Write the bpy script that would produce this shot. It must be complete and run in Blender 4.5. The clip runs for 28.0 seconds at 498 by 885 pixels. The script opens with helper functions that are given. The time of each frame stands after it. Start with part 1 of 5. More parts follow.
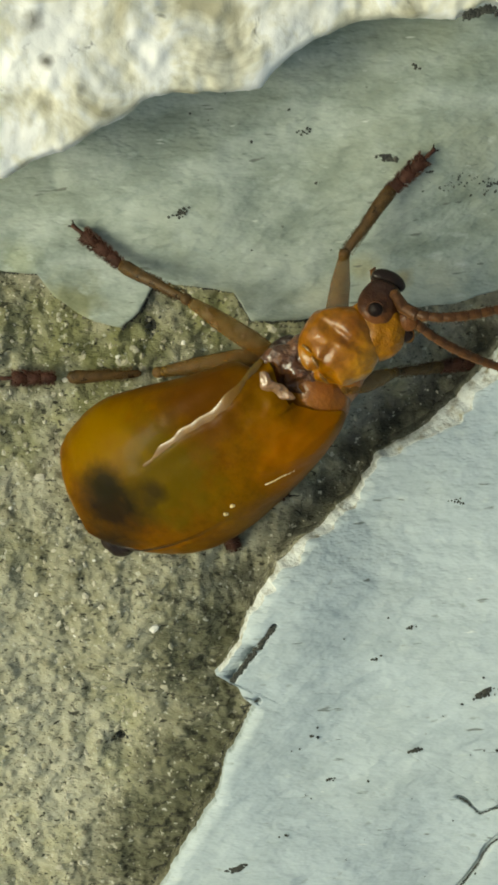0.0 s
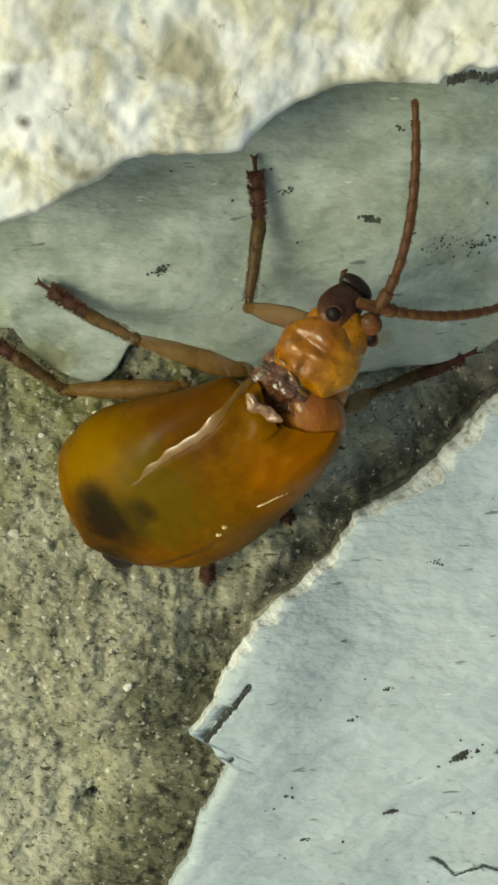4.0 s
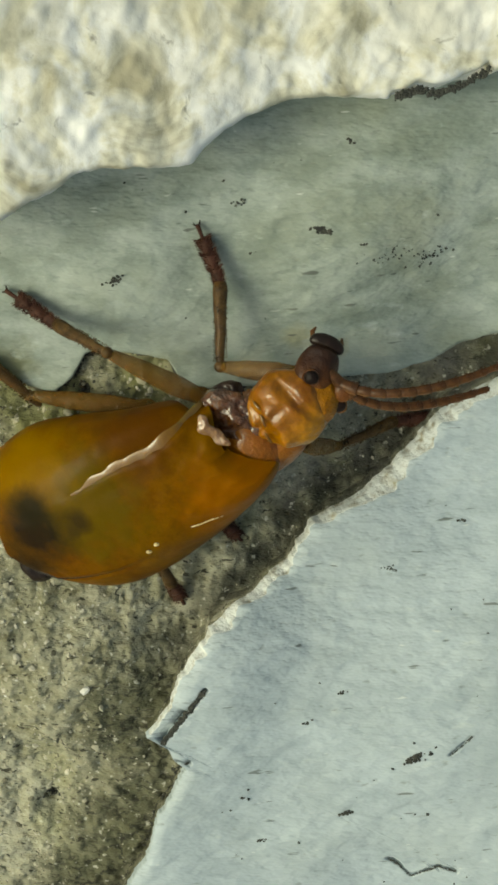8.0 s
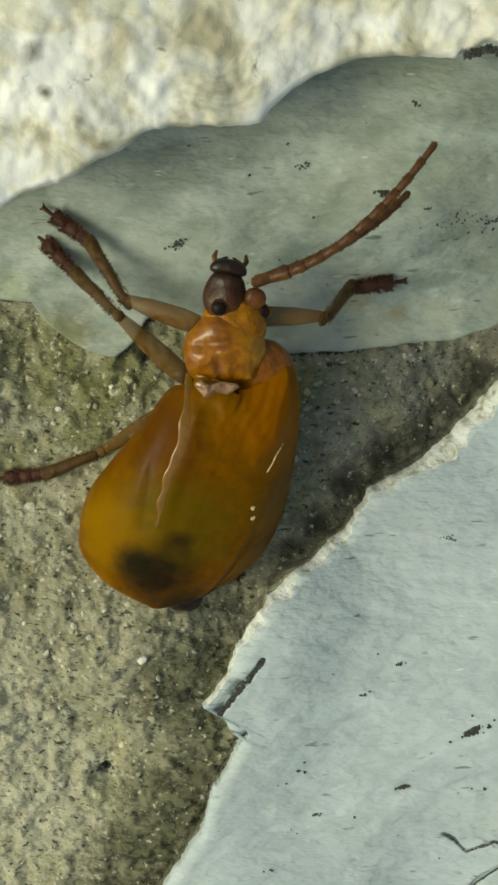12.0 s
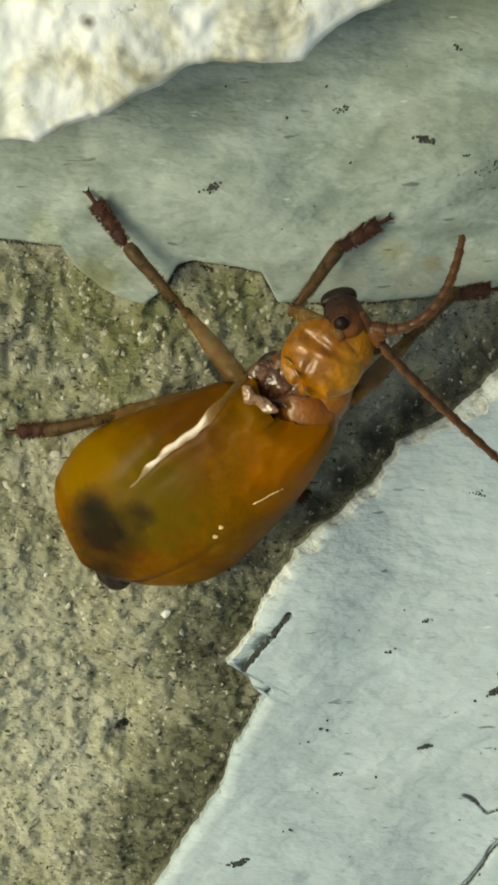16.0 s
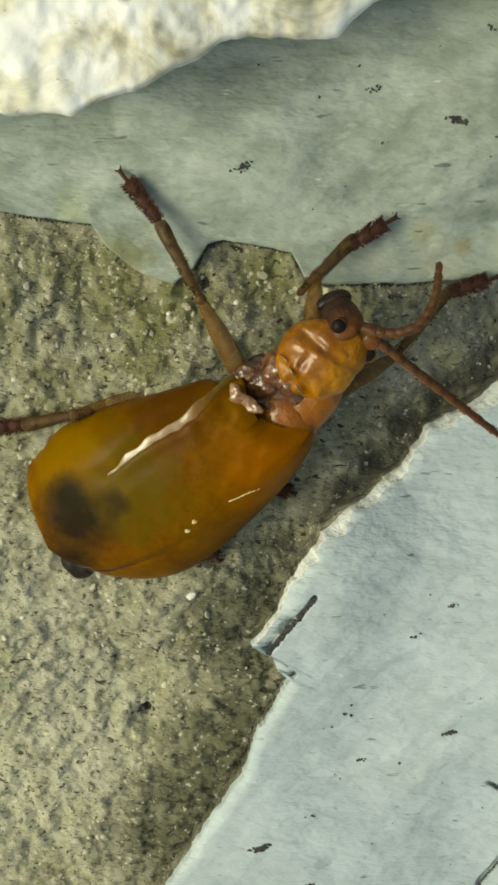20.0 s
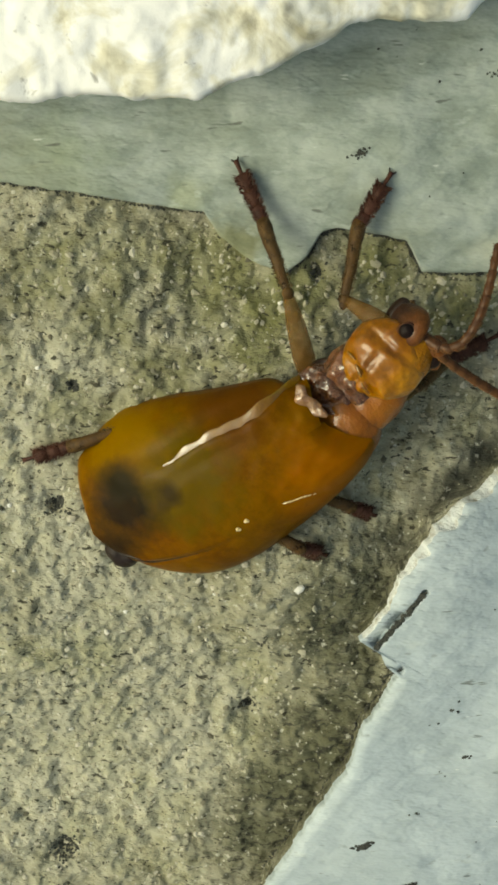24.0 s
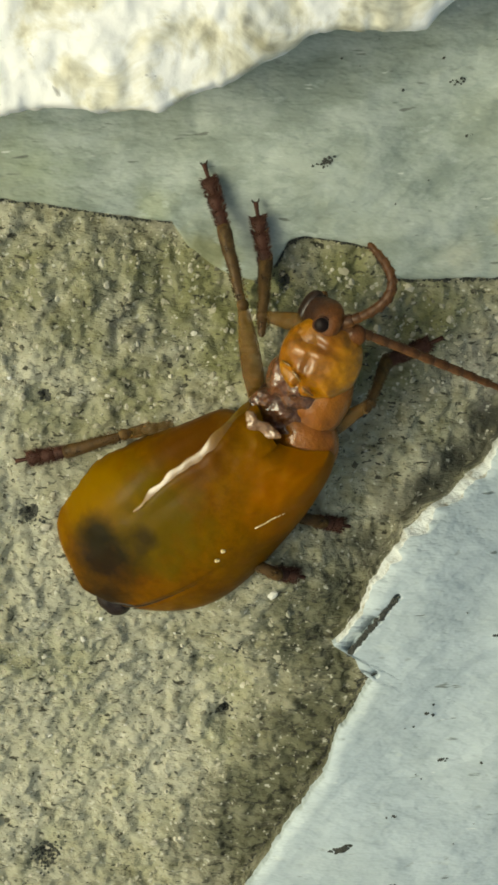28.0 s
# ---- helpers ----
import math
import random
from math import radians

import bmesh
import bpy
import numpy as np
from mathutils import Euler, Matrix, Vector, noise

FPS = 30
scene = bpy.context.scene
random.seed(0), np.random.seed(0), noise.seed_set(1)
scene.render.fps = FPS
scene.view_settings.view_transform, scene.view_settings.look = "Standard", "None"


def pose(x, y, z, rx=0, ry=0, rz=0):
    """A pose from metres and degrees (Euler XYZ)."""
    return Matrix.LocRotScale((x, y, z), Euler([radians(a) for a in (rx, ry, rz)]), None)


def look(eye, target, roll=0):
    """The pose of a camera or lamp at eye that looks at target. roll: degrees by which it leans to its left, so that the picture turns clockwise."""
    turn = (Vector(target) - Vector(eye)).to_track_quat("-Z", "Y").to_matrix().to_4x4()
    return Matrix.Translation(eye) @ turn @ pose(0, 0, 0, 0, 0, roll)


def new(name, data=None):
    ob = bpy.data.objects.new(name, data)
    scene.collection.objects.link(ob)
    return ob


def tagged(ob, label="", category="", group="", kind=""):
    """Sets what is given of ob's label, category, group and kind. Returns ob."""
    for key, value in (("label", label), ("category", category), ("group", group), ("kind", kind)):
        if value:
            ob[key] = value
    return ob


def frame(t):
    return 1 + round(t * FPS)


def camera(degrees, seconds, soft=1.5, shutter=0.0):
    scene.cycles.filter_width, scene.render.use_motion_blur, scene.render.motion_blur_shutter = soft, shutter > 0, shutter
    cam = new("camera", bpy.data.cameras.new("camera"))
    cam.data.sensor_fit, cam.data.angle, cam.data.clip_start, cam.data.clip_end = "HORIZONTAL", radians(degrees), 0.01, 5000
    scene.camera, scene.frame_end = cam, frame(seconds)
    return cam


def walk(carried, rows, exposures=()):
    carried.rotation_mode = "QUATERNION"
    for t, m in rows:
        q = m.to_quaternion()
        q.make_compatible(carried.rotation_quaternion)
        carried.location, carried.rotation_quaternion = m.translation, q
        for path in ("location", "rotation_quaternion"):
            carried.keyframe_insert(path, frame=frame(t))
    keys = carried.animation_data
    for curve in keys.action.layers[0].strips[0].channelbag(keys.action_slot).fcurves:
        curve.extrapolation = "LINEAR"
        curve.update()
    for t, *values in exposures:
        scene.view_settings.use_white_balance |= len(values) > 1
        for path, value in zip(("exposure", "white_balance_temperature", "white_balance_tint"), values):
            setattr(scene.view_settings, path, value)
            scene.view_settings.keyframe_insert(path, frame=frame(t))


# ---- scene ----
MM = 0.001

# ---- camera and its path ----
cam = camera(20.0, 28.0, soft=3.0, shutter=0.3)
walk(cam, [
    (0, pose(0.002605, 0.013446, 0.038152, -17.930, 1.480, -2.149)),
    (0.5, pose(0.001996, 0.013856, 0.038198, -17.575, 1.374, -1.264)),
    (1, pose(0.002027, 0.013539, 0.038221, -17.868, 1.318, -1.832)),
    (1.5, pose(0.002555, 0.012729, 0.038290, -17.553, 1.371, -1.231)),
    (2, pose(0.002500, 0.013290, 0.038254, -17.615, 1.510, -1.915)),
    (2.5, pose(0.001531, 0.013884, 0.037926, -17.376, 1.299, -1.437)),
    (3, pose(0.003390, 0.013774, 0.038206, -17.496, 1.368, -1.553)),
    (3.5, pose(0.003945, 0.013706, 0.037934, -17.618, 1.539, -1.486)),
    (4, pose(0.002977, 0.014617, 0.037252, -17.540, 1.387, -1.190)),
    (4.5, pose(0.003652, 0.014744, 0.037558, -17.465, 1.182, -1.568)),
    (6.5, pose(0.003380, 0.013498, 0.037868, -17.678, 1.346, -1.222)),
    (7, pose(0.003887, 0.013953, 0.038250, -17.755, 1.416, -1.007)),
    (7.5, pose(0.002598, 0.014504, 0.037496, -17.931, 1.361, -0.708)),
    (8, pose(0.004020, 0.015253, 0.037498, -18.010, 1.078, -0.985)),
    (8.5, pose(0.003201, 0.015111, 0.037688, -17.648, 1.165, -0.807)),
    (9, pose(0.002977, 0.014522, 0.037530, -18.175, 1.122, -1.160)),
    (9.5, pose(0.003865, 0.014373, 0.037964, -17.268, 0.966, -1.279)),
    (10, pose(0.003301, 0.014255, 0.037914, -17.345, 1.303, -1.454)),
    (10.5, pose(0.003707, 0.014541, 0.037794, -17.345, 1.148, -1.102)),
    (11, pose(0.002677, 0.014695, 0.037647, -17.588, 1.345, -1.025)),
    (11.5, pose(0.001797, 0.014385, 0.037662, -17.616, 1.392, -1.130)),
    (12, pose(0.002657, 0.013865, 0.037821, -17.285, 1.608, -0.989)),
    (12.5, pose(0.001609, 0.013826, 0.037761, -17.587, 1.667, -0.761)),
    (14.5, pose(0.001431, 0.013180, 0.037543, -17.568, 1.536, -0.032)),
    (15, pose(0.001404, 0.013658, 0.037310, -17.581, 1.615, 0.231)),
    (15.5, pose(0.001669, 0.013272, 0.037650, -17.133, 1.204, -0.064)),
    (16, pose(0.001147, 0.012487, 0.037675, -17.434, 0.915, 0.050)),
    (16.5, pose(0.001307, 0.011587, 0.037718, -17.627, 1.376, 0.206)),
    (17, pose(0.001011, 0.011839, 0.037621, -17.461, 1.539, 0.004)),
    (17.5, pose(0.001527, 0.012002, 0.037717, -17.215, 0.952, 0.215)),
    (18, pose(0.001215, 0.011679, 0.037720, -17.133, 0.850, 0.206)),
    (18.5, pose(0.001080, 0.011640, 0.037604, -17.228, 0.968, 0.296)),
    (19, pose(0.000625, 0.011167, 0.037496, -17.787, 1.276, 0.306)),
    (19.5, pose(0.000405, 0.011550, 0.037546, -17.551, 1.027, 0.371)),
    (20, pose(0.000493, 0.011832, 0.037729, -17.250, 1.223, 0.492)),
    (20.5, pose(-0.001355, 0.011466, 0.037291, -17.537, 1.663, 0.351)),
    (22.5, pose(-0.001725, 0.011205, 0.037393, -17.420, 1.604, 0.527)),
    (23, pose(-0.002551, 0.011559, 0.037152, -17.375, 1.803, 0.488)),
    (23.5, pose(-0.001956, 0.011629, 0.037358, -17.221, 1.541, 0.405)),
    (24, pose(-0.002000, 0.011497, 0.037241, -17.396, 2.052, 0.320)),
    (24.5, pose(-0.002231, 0.010713, 0.037261, -17.775, 2.096, 0.478)),
    (25, pose(-0.001945, 0.011091, 0.037348, -17.477, 1.610, 0.535)),
    (25.5, pose(-0.001459, 0.011149, 0.037608, -17.127, 1.893, 0.395)),
    (26, pose(0.000472, 0.010510, 0.037968, -17.191, 1.934, 0.348)),
    (26.5, pose(-0.001110, 0.011804, 0.037417, -17.435, 2.266, -0.139)),
    (27, pose(-0.001129, 0.012310, 0.037401, -17.198, 2.184, -0.283)),
    (27.5, pose(-0.000566, 0.011876, 0.037522, -17.110, 2.021, -0.318)),
    (28, pose(-0.001084, 0.011728, 0.037437, -17.353, 2.029, -0.319)),
], exposures=[(0.0, -0.31, 7100, -11), (7.0, -0.33, 7100, -11), (9.0, -0.44, 7100, -11), (12.5, -0.44, 7130, -11), (15.0, -0.32, 7180, -11), (28.0, -0.29, 7230, -9)])

# ---- sky, sun ----
world = bpy.data.worlds.new("sky")
scene.world = world
world.use_nodes = True
wn = world.node_tree
sky = wn.nodes.new("ShaderNodeTexSky")
sky.sky_type, sky.sun_disc = "NISHITA", False
sky.sun_elevation, sky.sun_rotation = radians(47), radians(272)
sky.air_density, sky.dust_density, sky.ozone_density = 1.0, 7.0, 0.8
wn.nodes["Background"].inputs[1].default_value = 0.15
wn.links.new(sky.outputs[0], wn.nodes["Background"].inputs[0])
sun = new("sun", bpy.data.lights.new("sun", "SUN"))
sun.data.energy, sun.data.angle, sun.data.color = 1.3, radians(25), (1.0, 0.97, 0.9)
sun.matrix_world = look((-0.66, 0.03, 0.73), (0, 0, 0))


# ---- materials ----
def material(name, rough=0.6, **extra):
    m = bpy.data.materials.new(name)
    m.use_nodes = True
    b = m.node_tree.nodes["Principled BSDF"]
    b.inputs["Roughness"].default_value = rough
    for key, value in extra.items():
        b.inputs[key.replace("_", " ")].default_value = value
    return m, m.node_tree, b


def mm_coords(nt, stretch=(1, 1, 1)):
    """Object coordinates in millimetres."""
    co = nt.nodes.new("ShaderNodeTexCoord")
    mp = nt.nodes.new("ShaderNodeMapping")
    mp.inputs["Scale"].default_value = [1000 * s for s in stretch]
    nt.links.new(co.outputs["Object"], mp.inputs[0])
    return mp.outputs[0]


def noise_tex(nt, vec, scale, detail=4, rough=0.55, distort=0.0):
    n = nt.nodes.new("ShaderNodeTexNoise")
    n.inputs["Scale"].default_value, n.inputs["Detail"].default_value = scale, detail
    n.inputs["Roughness"].default_value, n.inputs["Distortion"].default_value = rough, distort
    nt.links.new(vec, n.inputs["Vector"])
    return n.outputs["Fac"]


def voronoi(nt, vec, scale):
    n = nt.nodes.new("ShaderNodeTexVoronoi")
    n.inputs["Scale"].default_value = scale
    nt.links.new(vec, n.inputs["Vector"])
    return n


def ramp(nt, fac, *stops):
    r = nt.nodes.new("ShaderNodeValToRGB")
    els = r.color_ramp.elements
    while len(els) < len(stops):
        els.new(0.5)
    for e, (pos, col) in zip(els, stops):
        e.position, e.color = pos, (*col, 1) if len(col) == 3 else col
    nt.links.new(fac, r.inputs[0])
    return r.outputs[0]


def grey(a):
    return (a, a, a)


def mix(nt, fac, a, b, mode="MIX"):
    n = nt.nodes.new("ShaderNodeMix")
    n.data_type, n.blend_type = "RGBA", mode
    for sock, val in ((n.inputs[0], fac), (n.inputs[6], a), (n.inputs[7], b)):
        if isinstance(val, (int, float)):
            sock.default_value = val
        elif isinstance(val, tuple):
            sock.default_value = (*val, 1)
        else:
            nt.links.new(val, sock)
    return n.outputs[2]


def bump(nt, b, height, dist_mm, strength=1.0):
    n = nt.nodes.new("ShaderNodeBump")
    n.inputs["Distance"].default_value, n.inputs["Strength"].default_value = dist_mm * MM, strength
    nt.links.new(height, n.inputs["Height"])
    nt.links.new(n.outputs[0], b.inputs["Normal"])


def patch(nt, v, place, size, amount):
    """A mask round a place (mm) with an uneven rim."""
    d = nt.nodes.new("ShaderNodeVectorMath")
    d.operation = "DISTANCE"
    d.inputs[1].default_value = place
    nt.links.new(v, d.inputs[0])
    wob = nt.nodes.new("ShaderNodeMath")
    wob.operation = "MULTIPLY_ADD"
    wob.inputs[1].default_value = 0.9
    nt.links.new(noise_tex(nt, v, 1.1, 4), wob.inputs[0])
    far = nt.nodes.new("ShaderNodeMath")
    far.operation = "DIVIDE"
    far.inputs[1].default_value = size / 0.6
    nt.links.new(d.outputs["Value"], far.inputs[0])
    nt.links.new(far.outputs[0], wob.inputs[2])
    return ramp(nt, wob.outputs[0], (0.6, grey(amount)), (1.0, grey(0)))


def concrete_material():
    m, nt, b = material("weathered_concrete", 0.92)
    v = mm_coords(nt)
    base = ramp(nt, noise_tex(nt, mm_coords(nt, (0.8, 1.1, 1)), 2.3, 4, 0.58), (0.3, (0.2, 0.188, 0.113)), (0.41, (0.325, 0.313, 0.21)), (0.58, (0.43, 0.417, 0.307)))
    wide = ramp(nt, noise_tex(nt, v, 0.24, 3), (0.35, (0.66, 0.66, 0.6)), (0.6, (1, 1, 1)))
    col = mix(nt, 1.0, base, wide, "MULTIPLY")
    dusk = ramp(nt, noise_tex(nt, mm_coords(nt, (0.8, 1.1, 1)), 0.5, 3), (0.58, grey(0)), (0.7, grey(0.4)))
    col = mix(nt, dusk, col, (0.27, 0.255, 0.22))
    for place, size in (((-7.0, -9.5, -1.2), 6.5), ((-8.0, -4.5, -0.3), 3.5), ((-9.5, -1.5, 0.2), 3.0), ((-8.5, 1.8, 0.2), 2.2), ((-8.8, -12.3, -1.5), 5.0)):
        col = mix(nt, patch(nt, v, place, size, 0.5), col, (0.53, 0.517, 0.395))
    algae = ramp(nt, noise_tex(nt, v, 0.35, 4), (0.52, grey(0)), (0.7, grey(0.4)))
    col = mix(nt, algae, col, (0.27, 0.27, 0.11))
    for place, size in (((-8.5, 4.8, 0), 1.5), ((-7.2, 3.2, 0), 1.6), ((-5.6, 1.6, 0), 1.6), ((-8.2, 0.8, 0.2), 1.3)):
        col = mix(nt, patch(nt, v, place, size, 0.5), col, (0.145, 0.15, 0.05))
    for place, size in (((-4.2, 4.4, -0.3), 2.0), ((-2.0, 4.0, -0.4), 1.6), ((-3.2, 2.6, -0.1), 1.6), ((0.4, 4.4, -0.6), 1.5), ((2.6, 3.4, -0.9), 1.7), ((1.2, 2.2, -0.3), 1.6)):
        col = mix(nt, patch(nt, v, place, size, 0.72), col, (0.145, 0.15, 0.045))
    # Shade of the groove beside the lower paint, put into the concrete's colour.
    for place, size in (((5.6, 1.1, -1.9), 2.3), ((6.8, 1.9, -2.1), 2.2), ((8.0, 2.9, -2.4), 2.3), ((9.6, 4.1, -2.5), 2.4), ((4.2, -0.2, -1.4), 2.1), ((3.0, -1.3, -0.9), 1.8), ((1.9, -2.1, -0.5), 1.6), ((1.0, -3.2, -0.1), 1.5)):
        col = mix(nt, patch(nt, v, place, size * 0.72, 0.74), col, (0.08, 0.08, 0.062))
    # Darker olive beside the lower paint's left edge; dark flecks follow further down.
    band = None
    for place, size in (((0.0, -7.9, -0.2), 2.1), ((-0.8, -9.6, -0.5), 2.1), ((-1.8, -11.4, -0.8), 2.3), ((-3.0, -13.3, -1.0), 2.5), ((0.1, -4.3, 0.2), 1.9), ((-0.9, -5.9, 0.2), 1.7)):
        olive_rim = patch(nt, v, place, size * 1.15, 0.8)
        col = mix(nt, olive_rim, col, (0.085, 0.086, 0.045))
        band = olive_rim if band is None else mix(nt, 1.0, band, olive_rim, "LIGHTEN")
    # Near-black strip: deeper shade painted close along the lower paint's edge.
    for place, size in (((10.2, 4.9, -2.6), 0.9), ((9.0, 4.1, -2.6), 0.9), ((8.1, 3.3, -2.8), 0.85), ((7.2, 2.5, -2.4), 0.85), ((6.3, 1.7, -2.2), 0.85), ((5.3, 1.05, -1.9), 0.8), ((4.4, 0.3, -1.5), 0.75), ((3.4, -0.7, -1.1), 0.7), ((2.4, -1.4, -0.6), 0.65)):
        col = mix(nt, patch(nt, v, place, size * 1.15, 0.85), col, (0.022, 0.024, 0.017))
    for place, size in (((6.2, 3.4, -1.6), 2.3), ((3.8, 2.0, -1.1), 1.7), ((8.6, 4.4, -2.2), 1.2)):
        col = mix(nt, patch(nt, v, place, size, 0.4), col, (0.31, 0.295, 0.265))
    dark = ramp(nt, noise_tex(nt, mm_coords(nt, (0.65, 1.25, 1)), 4.6, 3, 0.55, 0.5), (0.345, grey(0.95)), (0.375, grey(0)))
    col = mix(nt, dark, col, (0.035, 0.033, 0.02))
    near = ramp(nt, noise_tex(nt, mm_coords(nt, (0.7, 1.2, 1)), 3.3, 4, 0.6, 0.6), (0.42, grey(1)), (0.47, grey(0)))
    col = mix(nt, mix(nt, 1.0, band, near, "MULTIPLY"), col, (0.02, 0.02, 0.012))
    seams = ramp(nt, noise_tex(nt, v, 1.7, 4, 0.6, 0.8), (0.47, grey(0)), (0.492, grey(0.4)), (0.508, grey(0.4)), (0.53, grey(0)))
    seams = mix(nt, 1.0, seams, ramp(nt, noise_tex(nt, v, 0.9, 3), (0.48, grey(0)), (0.6, grey(1))), "MULTIPLY")
    col = mix(nt, seams, col, (0.06, 0.055, 0.03))
    pores = ramp(nt, noise_tex(nt, mm_coords(nt, (0.7, 1.2, 1)), 6.5, 2, 0.5), (0.31, grey(0.8)), (0.36, grey(0)))
    col = mix(nt, pores, col, (0.07, 0.065, 0.04))
    chalk = ramp(nt, noise_tex(nt, v, 5.5, 2, 0.5), (0.64, grey(0)), (0.72, grey(0.6)))
    col = mix(nt, chalk, col, (0.7, 0.69, 0.58))
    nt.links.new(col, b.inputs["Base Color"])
    bump(nt, b, noise_tex(nt, mm_coords(nt, (0.75, 1.2, 1)), 3.0, 5, 0.6), 0.2)
    return m


def paint_material(name, light, mid, stain, stain_amount, stains=()):
    m, nt, b = material(name, 0.55)
    v = mm_coords(nt)
    brushed = mm_coords(nt, (0.55, 1.1, 1))
    col = ramp(nt, noise_tex(nt, brushed, 0.8, 7, 0.7), (0.4, mid), (0.6, light))
    cloud = ramp(nt, noise_tex(nt, v, 0.25, 4), (0.45, grey(0)), (0.75, grey(stain_amount)))
    col = mix(nt, cloud, col, stain)
    specks = ramp(nt, noise_tex(nt, brushed, 3.4, 3, 0.5), (0.25, grey(0.4)), (0.33, grey(0)))
    col = mix(nt, specks, col, (0.12, 0.14, 0.12))
    for place, size, amount, tint in stains:
        col = mix(nt, patch(nt, v, place, size, amount), col, tint)
    pale = ramp(nt, noise_tex(nt, brushed, 2.1, 4), (0.62, grey(0)), (0.74, grey(0.45)))
    col = mix(nt, pale, col, (0.62, 0.68, 0.64))
    strokes = mm_coords(nt, (0.35, 1.6, 1))
    worn = ramp(nt, noise_tex(nt, strokes, 3.0, 2, 0.5), (0.25, grey(0.75)), (0.3, grey(0)))
    col = mix(nt, worn, col, (0.1, 0.11, 0.09))
    chips = ramp(nt, noise_tex(nt, strokes, 4.1, 2, 0.5), (0.73, grey(0)), (0.78, grey(0.5)))
    col = mix(nt, chips, col, (0.8, 0.82, 0.76))
    nt.links.new(col, b.inputs["Base Color"])
    bump(nt, b, noise_tex(nt, brushed, 1.7, 3, 0.55), 0.24, 0.85)
    return m


def primer_material():
    m, nt, b = material("chalky_primer", 0.9)
    v = mm_coords(nt)
    col = ramp(nt, noise_tex(nt, v, 3, 4), (0.32, (0.36, 0.34, 0.25)), (0.5, (0.7, 0.73, 0.7)))
    nt.links.new(col, b.inputs["Base Color"])
    bump(nt, b, noise_tex(nt, v, 8, 4), 0.06)
    return m


def plaster_material():
    m, nt, b = material("rough_white_plaster", 0.85)
    v = mm_coords(nt)
    col = ramp(nt, noise_tex(nt, v, 0.62, 5, 0.58, 0.5), (0.34, (0.47, 0.43, 0.29)), (0.44, (0.76, 0.73, 0.58)), (0.54, (0.95, 0.945, 0.9)))
    spots = ramp(nt, noise_tex(nt, v, 1.9, 3, 0.55, 0.6), (0.25, grey(0.75)), (0.34, grey(0)))
    col = mix(nt, spots, col, (0.16, 0.15, 0.11))
    for place, size in (((2.5, 15.6, 3.0), 4.0), ((7.5, 15.0, 2.2), 3.0), ((-2.5, 15.0, 4.5), 2.5), ((-8.0, 14.5, 4.5), 3.0)):
        col = mix(nt, patch(nt, v, place, size, 0.5), col, (0.55, 0.52, 0.38))
    for place, size in (((-3.25, 12.9, 4.4), 0.42), ((-3.05, 12.0, 4.4), 0.25), ((-2.3, 11.3, 4.3), 0.25)):
        col = mix(nt, patch(nt, v, place, size, 0.9), col, (0.07, 0.065, 0.05))
    nt.links.new(col, b.inputs["Base Color"])
    lumps = voronoi(nt, v, 1.7)
    lumps.feature, lumps.inputs["Smoothness"].default_value = "SMOOTH_F1", 0.6
    rounded = ramp(nt, lumps.outputs["Distance"], (0.1, grey(1)), (0.8, grey(0)))
    bump(nt, b, mix(nt, 0.3, rounded, noise_tex(nt, v, 3, 4, 0.55)), 0.085)
    return m


def grain_material(name, *stops):
    m, nt, b = material(name, 0.7)
    g = nt.nodes.new("ShaderNodeNewGeometry")
    nt.links.new(ramp(nt, g.outputs["Random Per Island"], *stops), b.inputs["Base Color"])
    return m


def shell_material(name, colours, smudge=None, rough=0.22, coat=0.6, sss=0.35, relief=(1.6, 0.16), gloss=0.15, detail=4, mottle=0.84, coat_rough=0.1, coat_ior=1.5):
    """Waxy, translucent beetle shell; smudge: the place (mm) and size of a dark patch."""
    m, nt, b = material(name, rough)
    b.inputs["Subsurface Weight"].default_value, b.inputs["Specular IOR Level"].default_value = sss, gloss
    b.inputs["Subsurface Radius"].default_value = (0.6, 0.42, 0.12)
    b.inputs["Subsurface Scale"].default_value = 0.7 * MM
    b.inputs["Coat Weight"].default_value, b.inputs["Coat Roughness"].default_value = coat, coat_rough
    b.inputs["Coat IOR"].default_value = coat_ior
    v = mm_coords(nt)
    col = ramp(nt, noise_tex(nt, v, 0.45, 3), *colours)
    fine = ramp(nt, noise_tex(nt, v, 2.6, 5, 0.7), (0.4, grey(mottle)), (0.58, grey(1)))
    col = mix(nt, 1.0, col, fine, "MULTIPLY")
    if smudge:
        for (x, y, z), size, tint in smudge:
            d = nt.nodes.new("ShaderNodeVectorMath")
            d.operation = "DISTANCE"
            d.inputs[1].default_value = (x, y, z)
            nt.links.new(v, d.inputs[0])
            wob = nt.nodes.new("ShaderNodeMath")
            wob.operation = "MULTIPLY_ADD"
            wob.inputs[1].default_value = -0.9 * size
            nt.links.new(noise_tex(nt, v, 1.6, 3), wob.inputs[0])
            nt.links.new(d.outputs["Value"], wob.inputs[2])
            mask = ramp(nt, wob.outputs[0], (0.0, grey(0.9)), (min(size * 0.9, 1.0), grey(0)))
            col = mix(nt, mask, col, tint)
    nt.links.new(col, b.inputs["Base Color"])
    bump(nt, b, noise_tex(nt, v, relief[0], detail, 0.6), relief[1], 0.6)
    return m


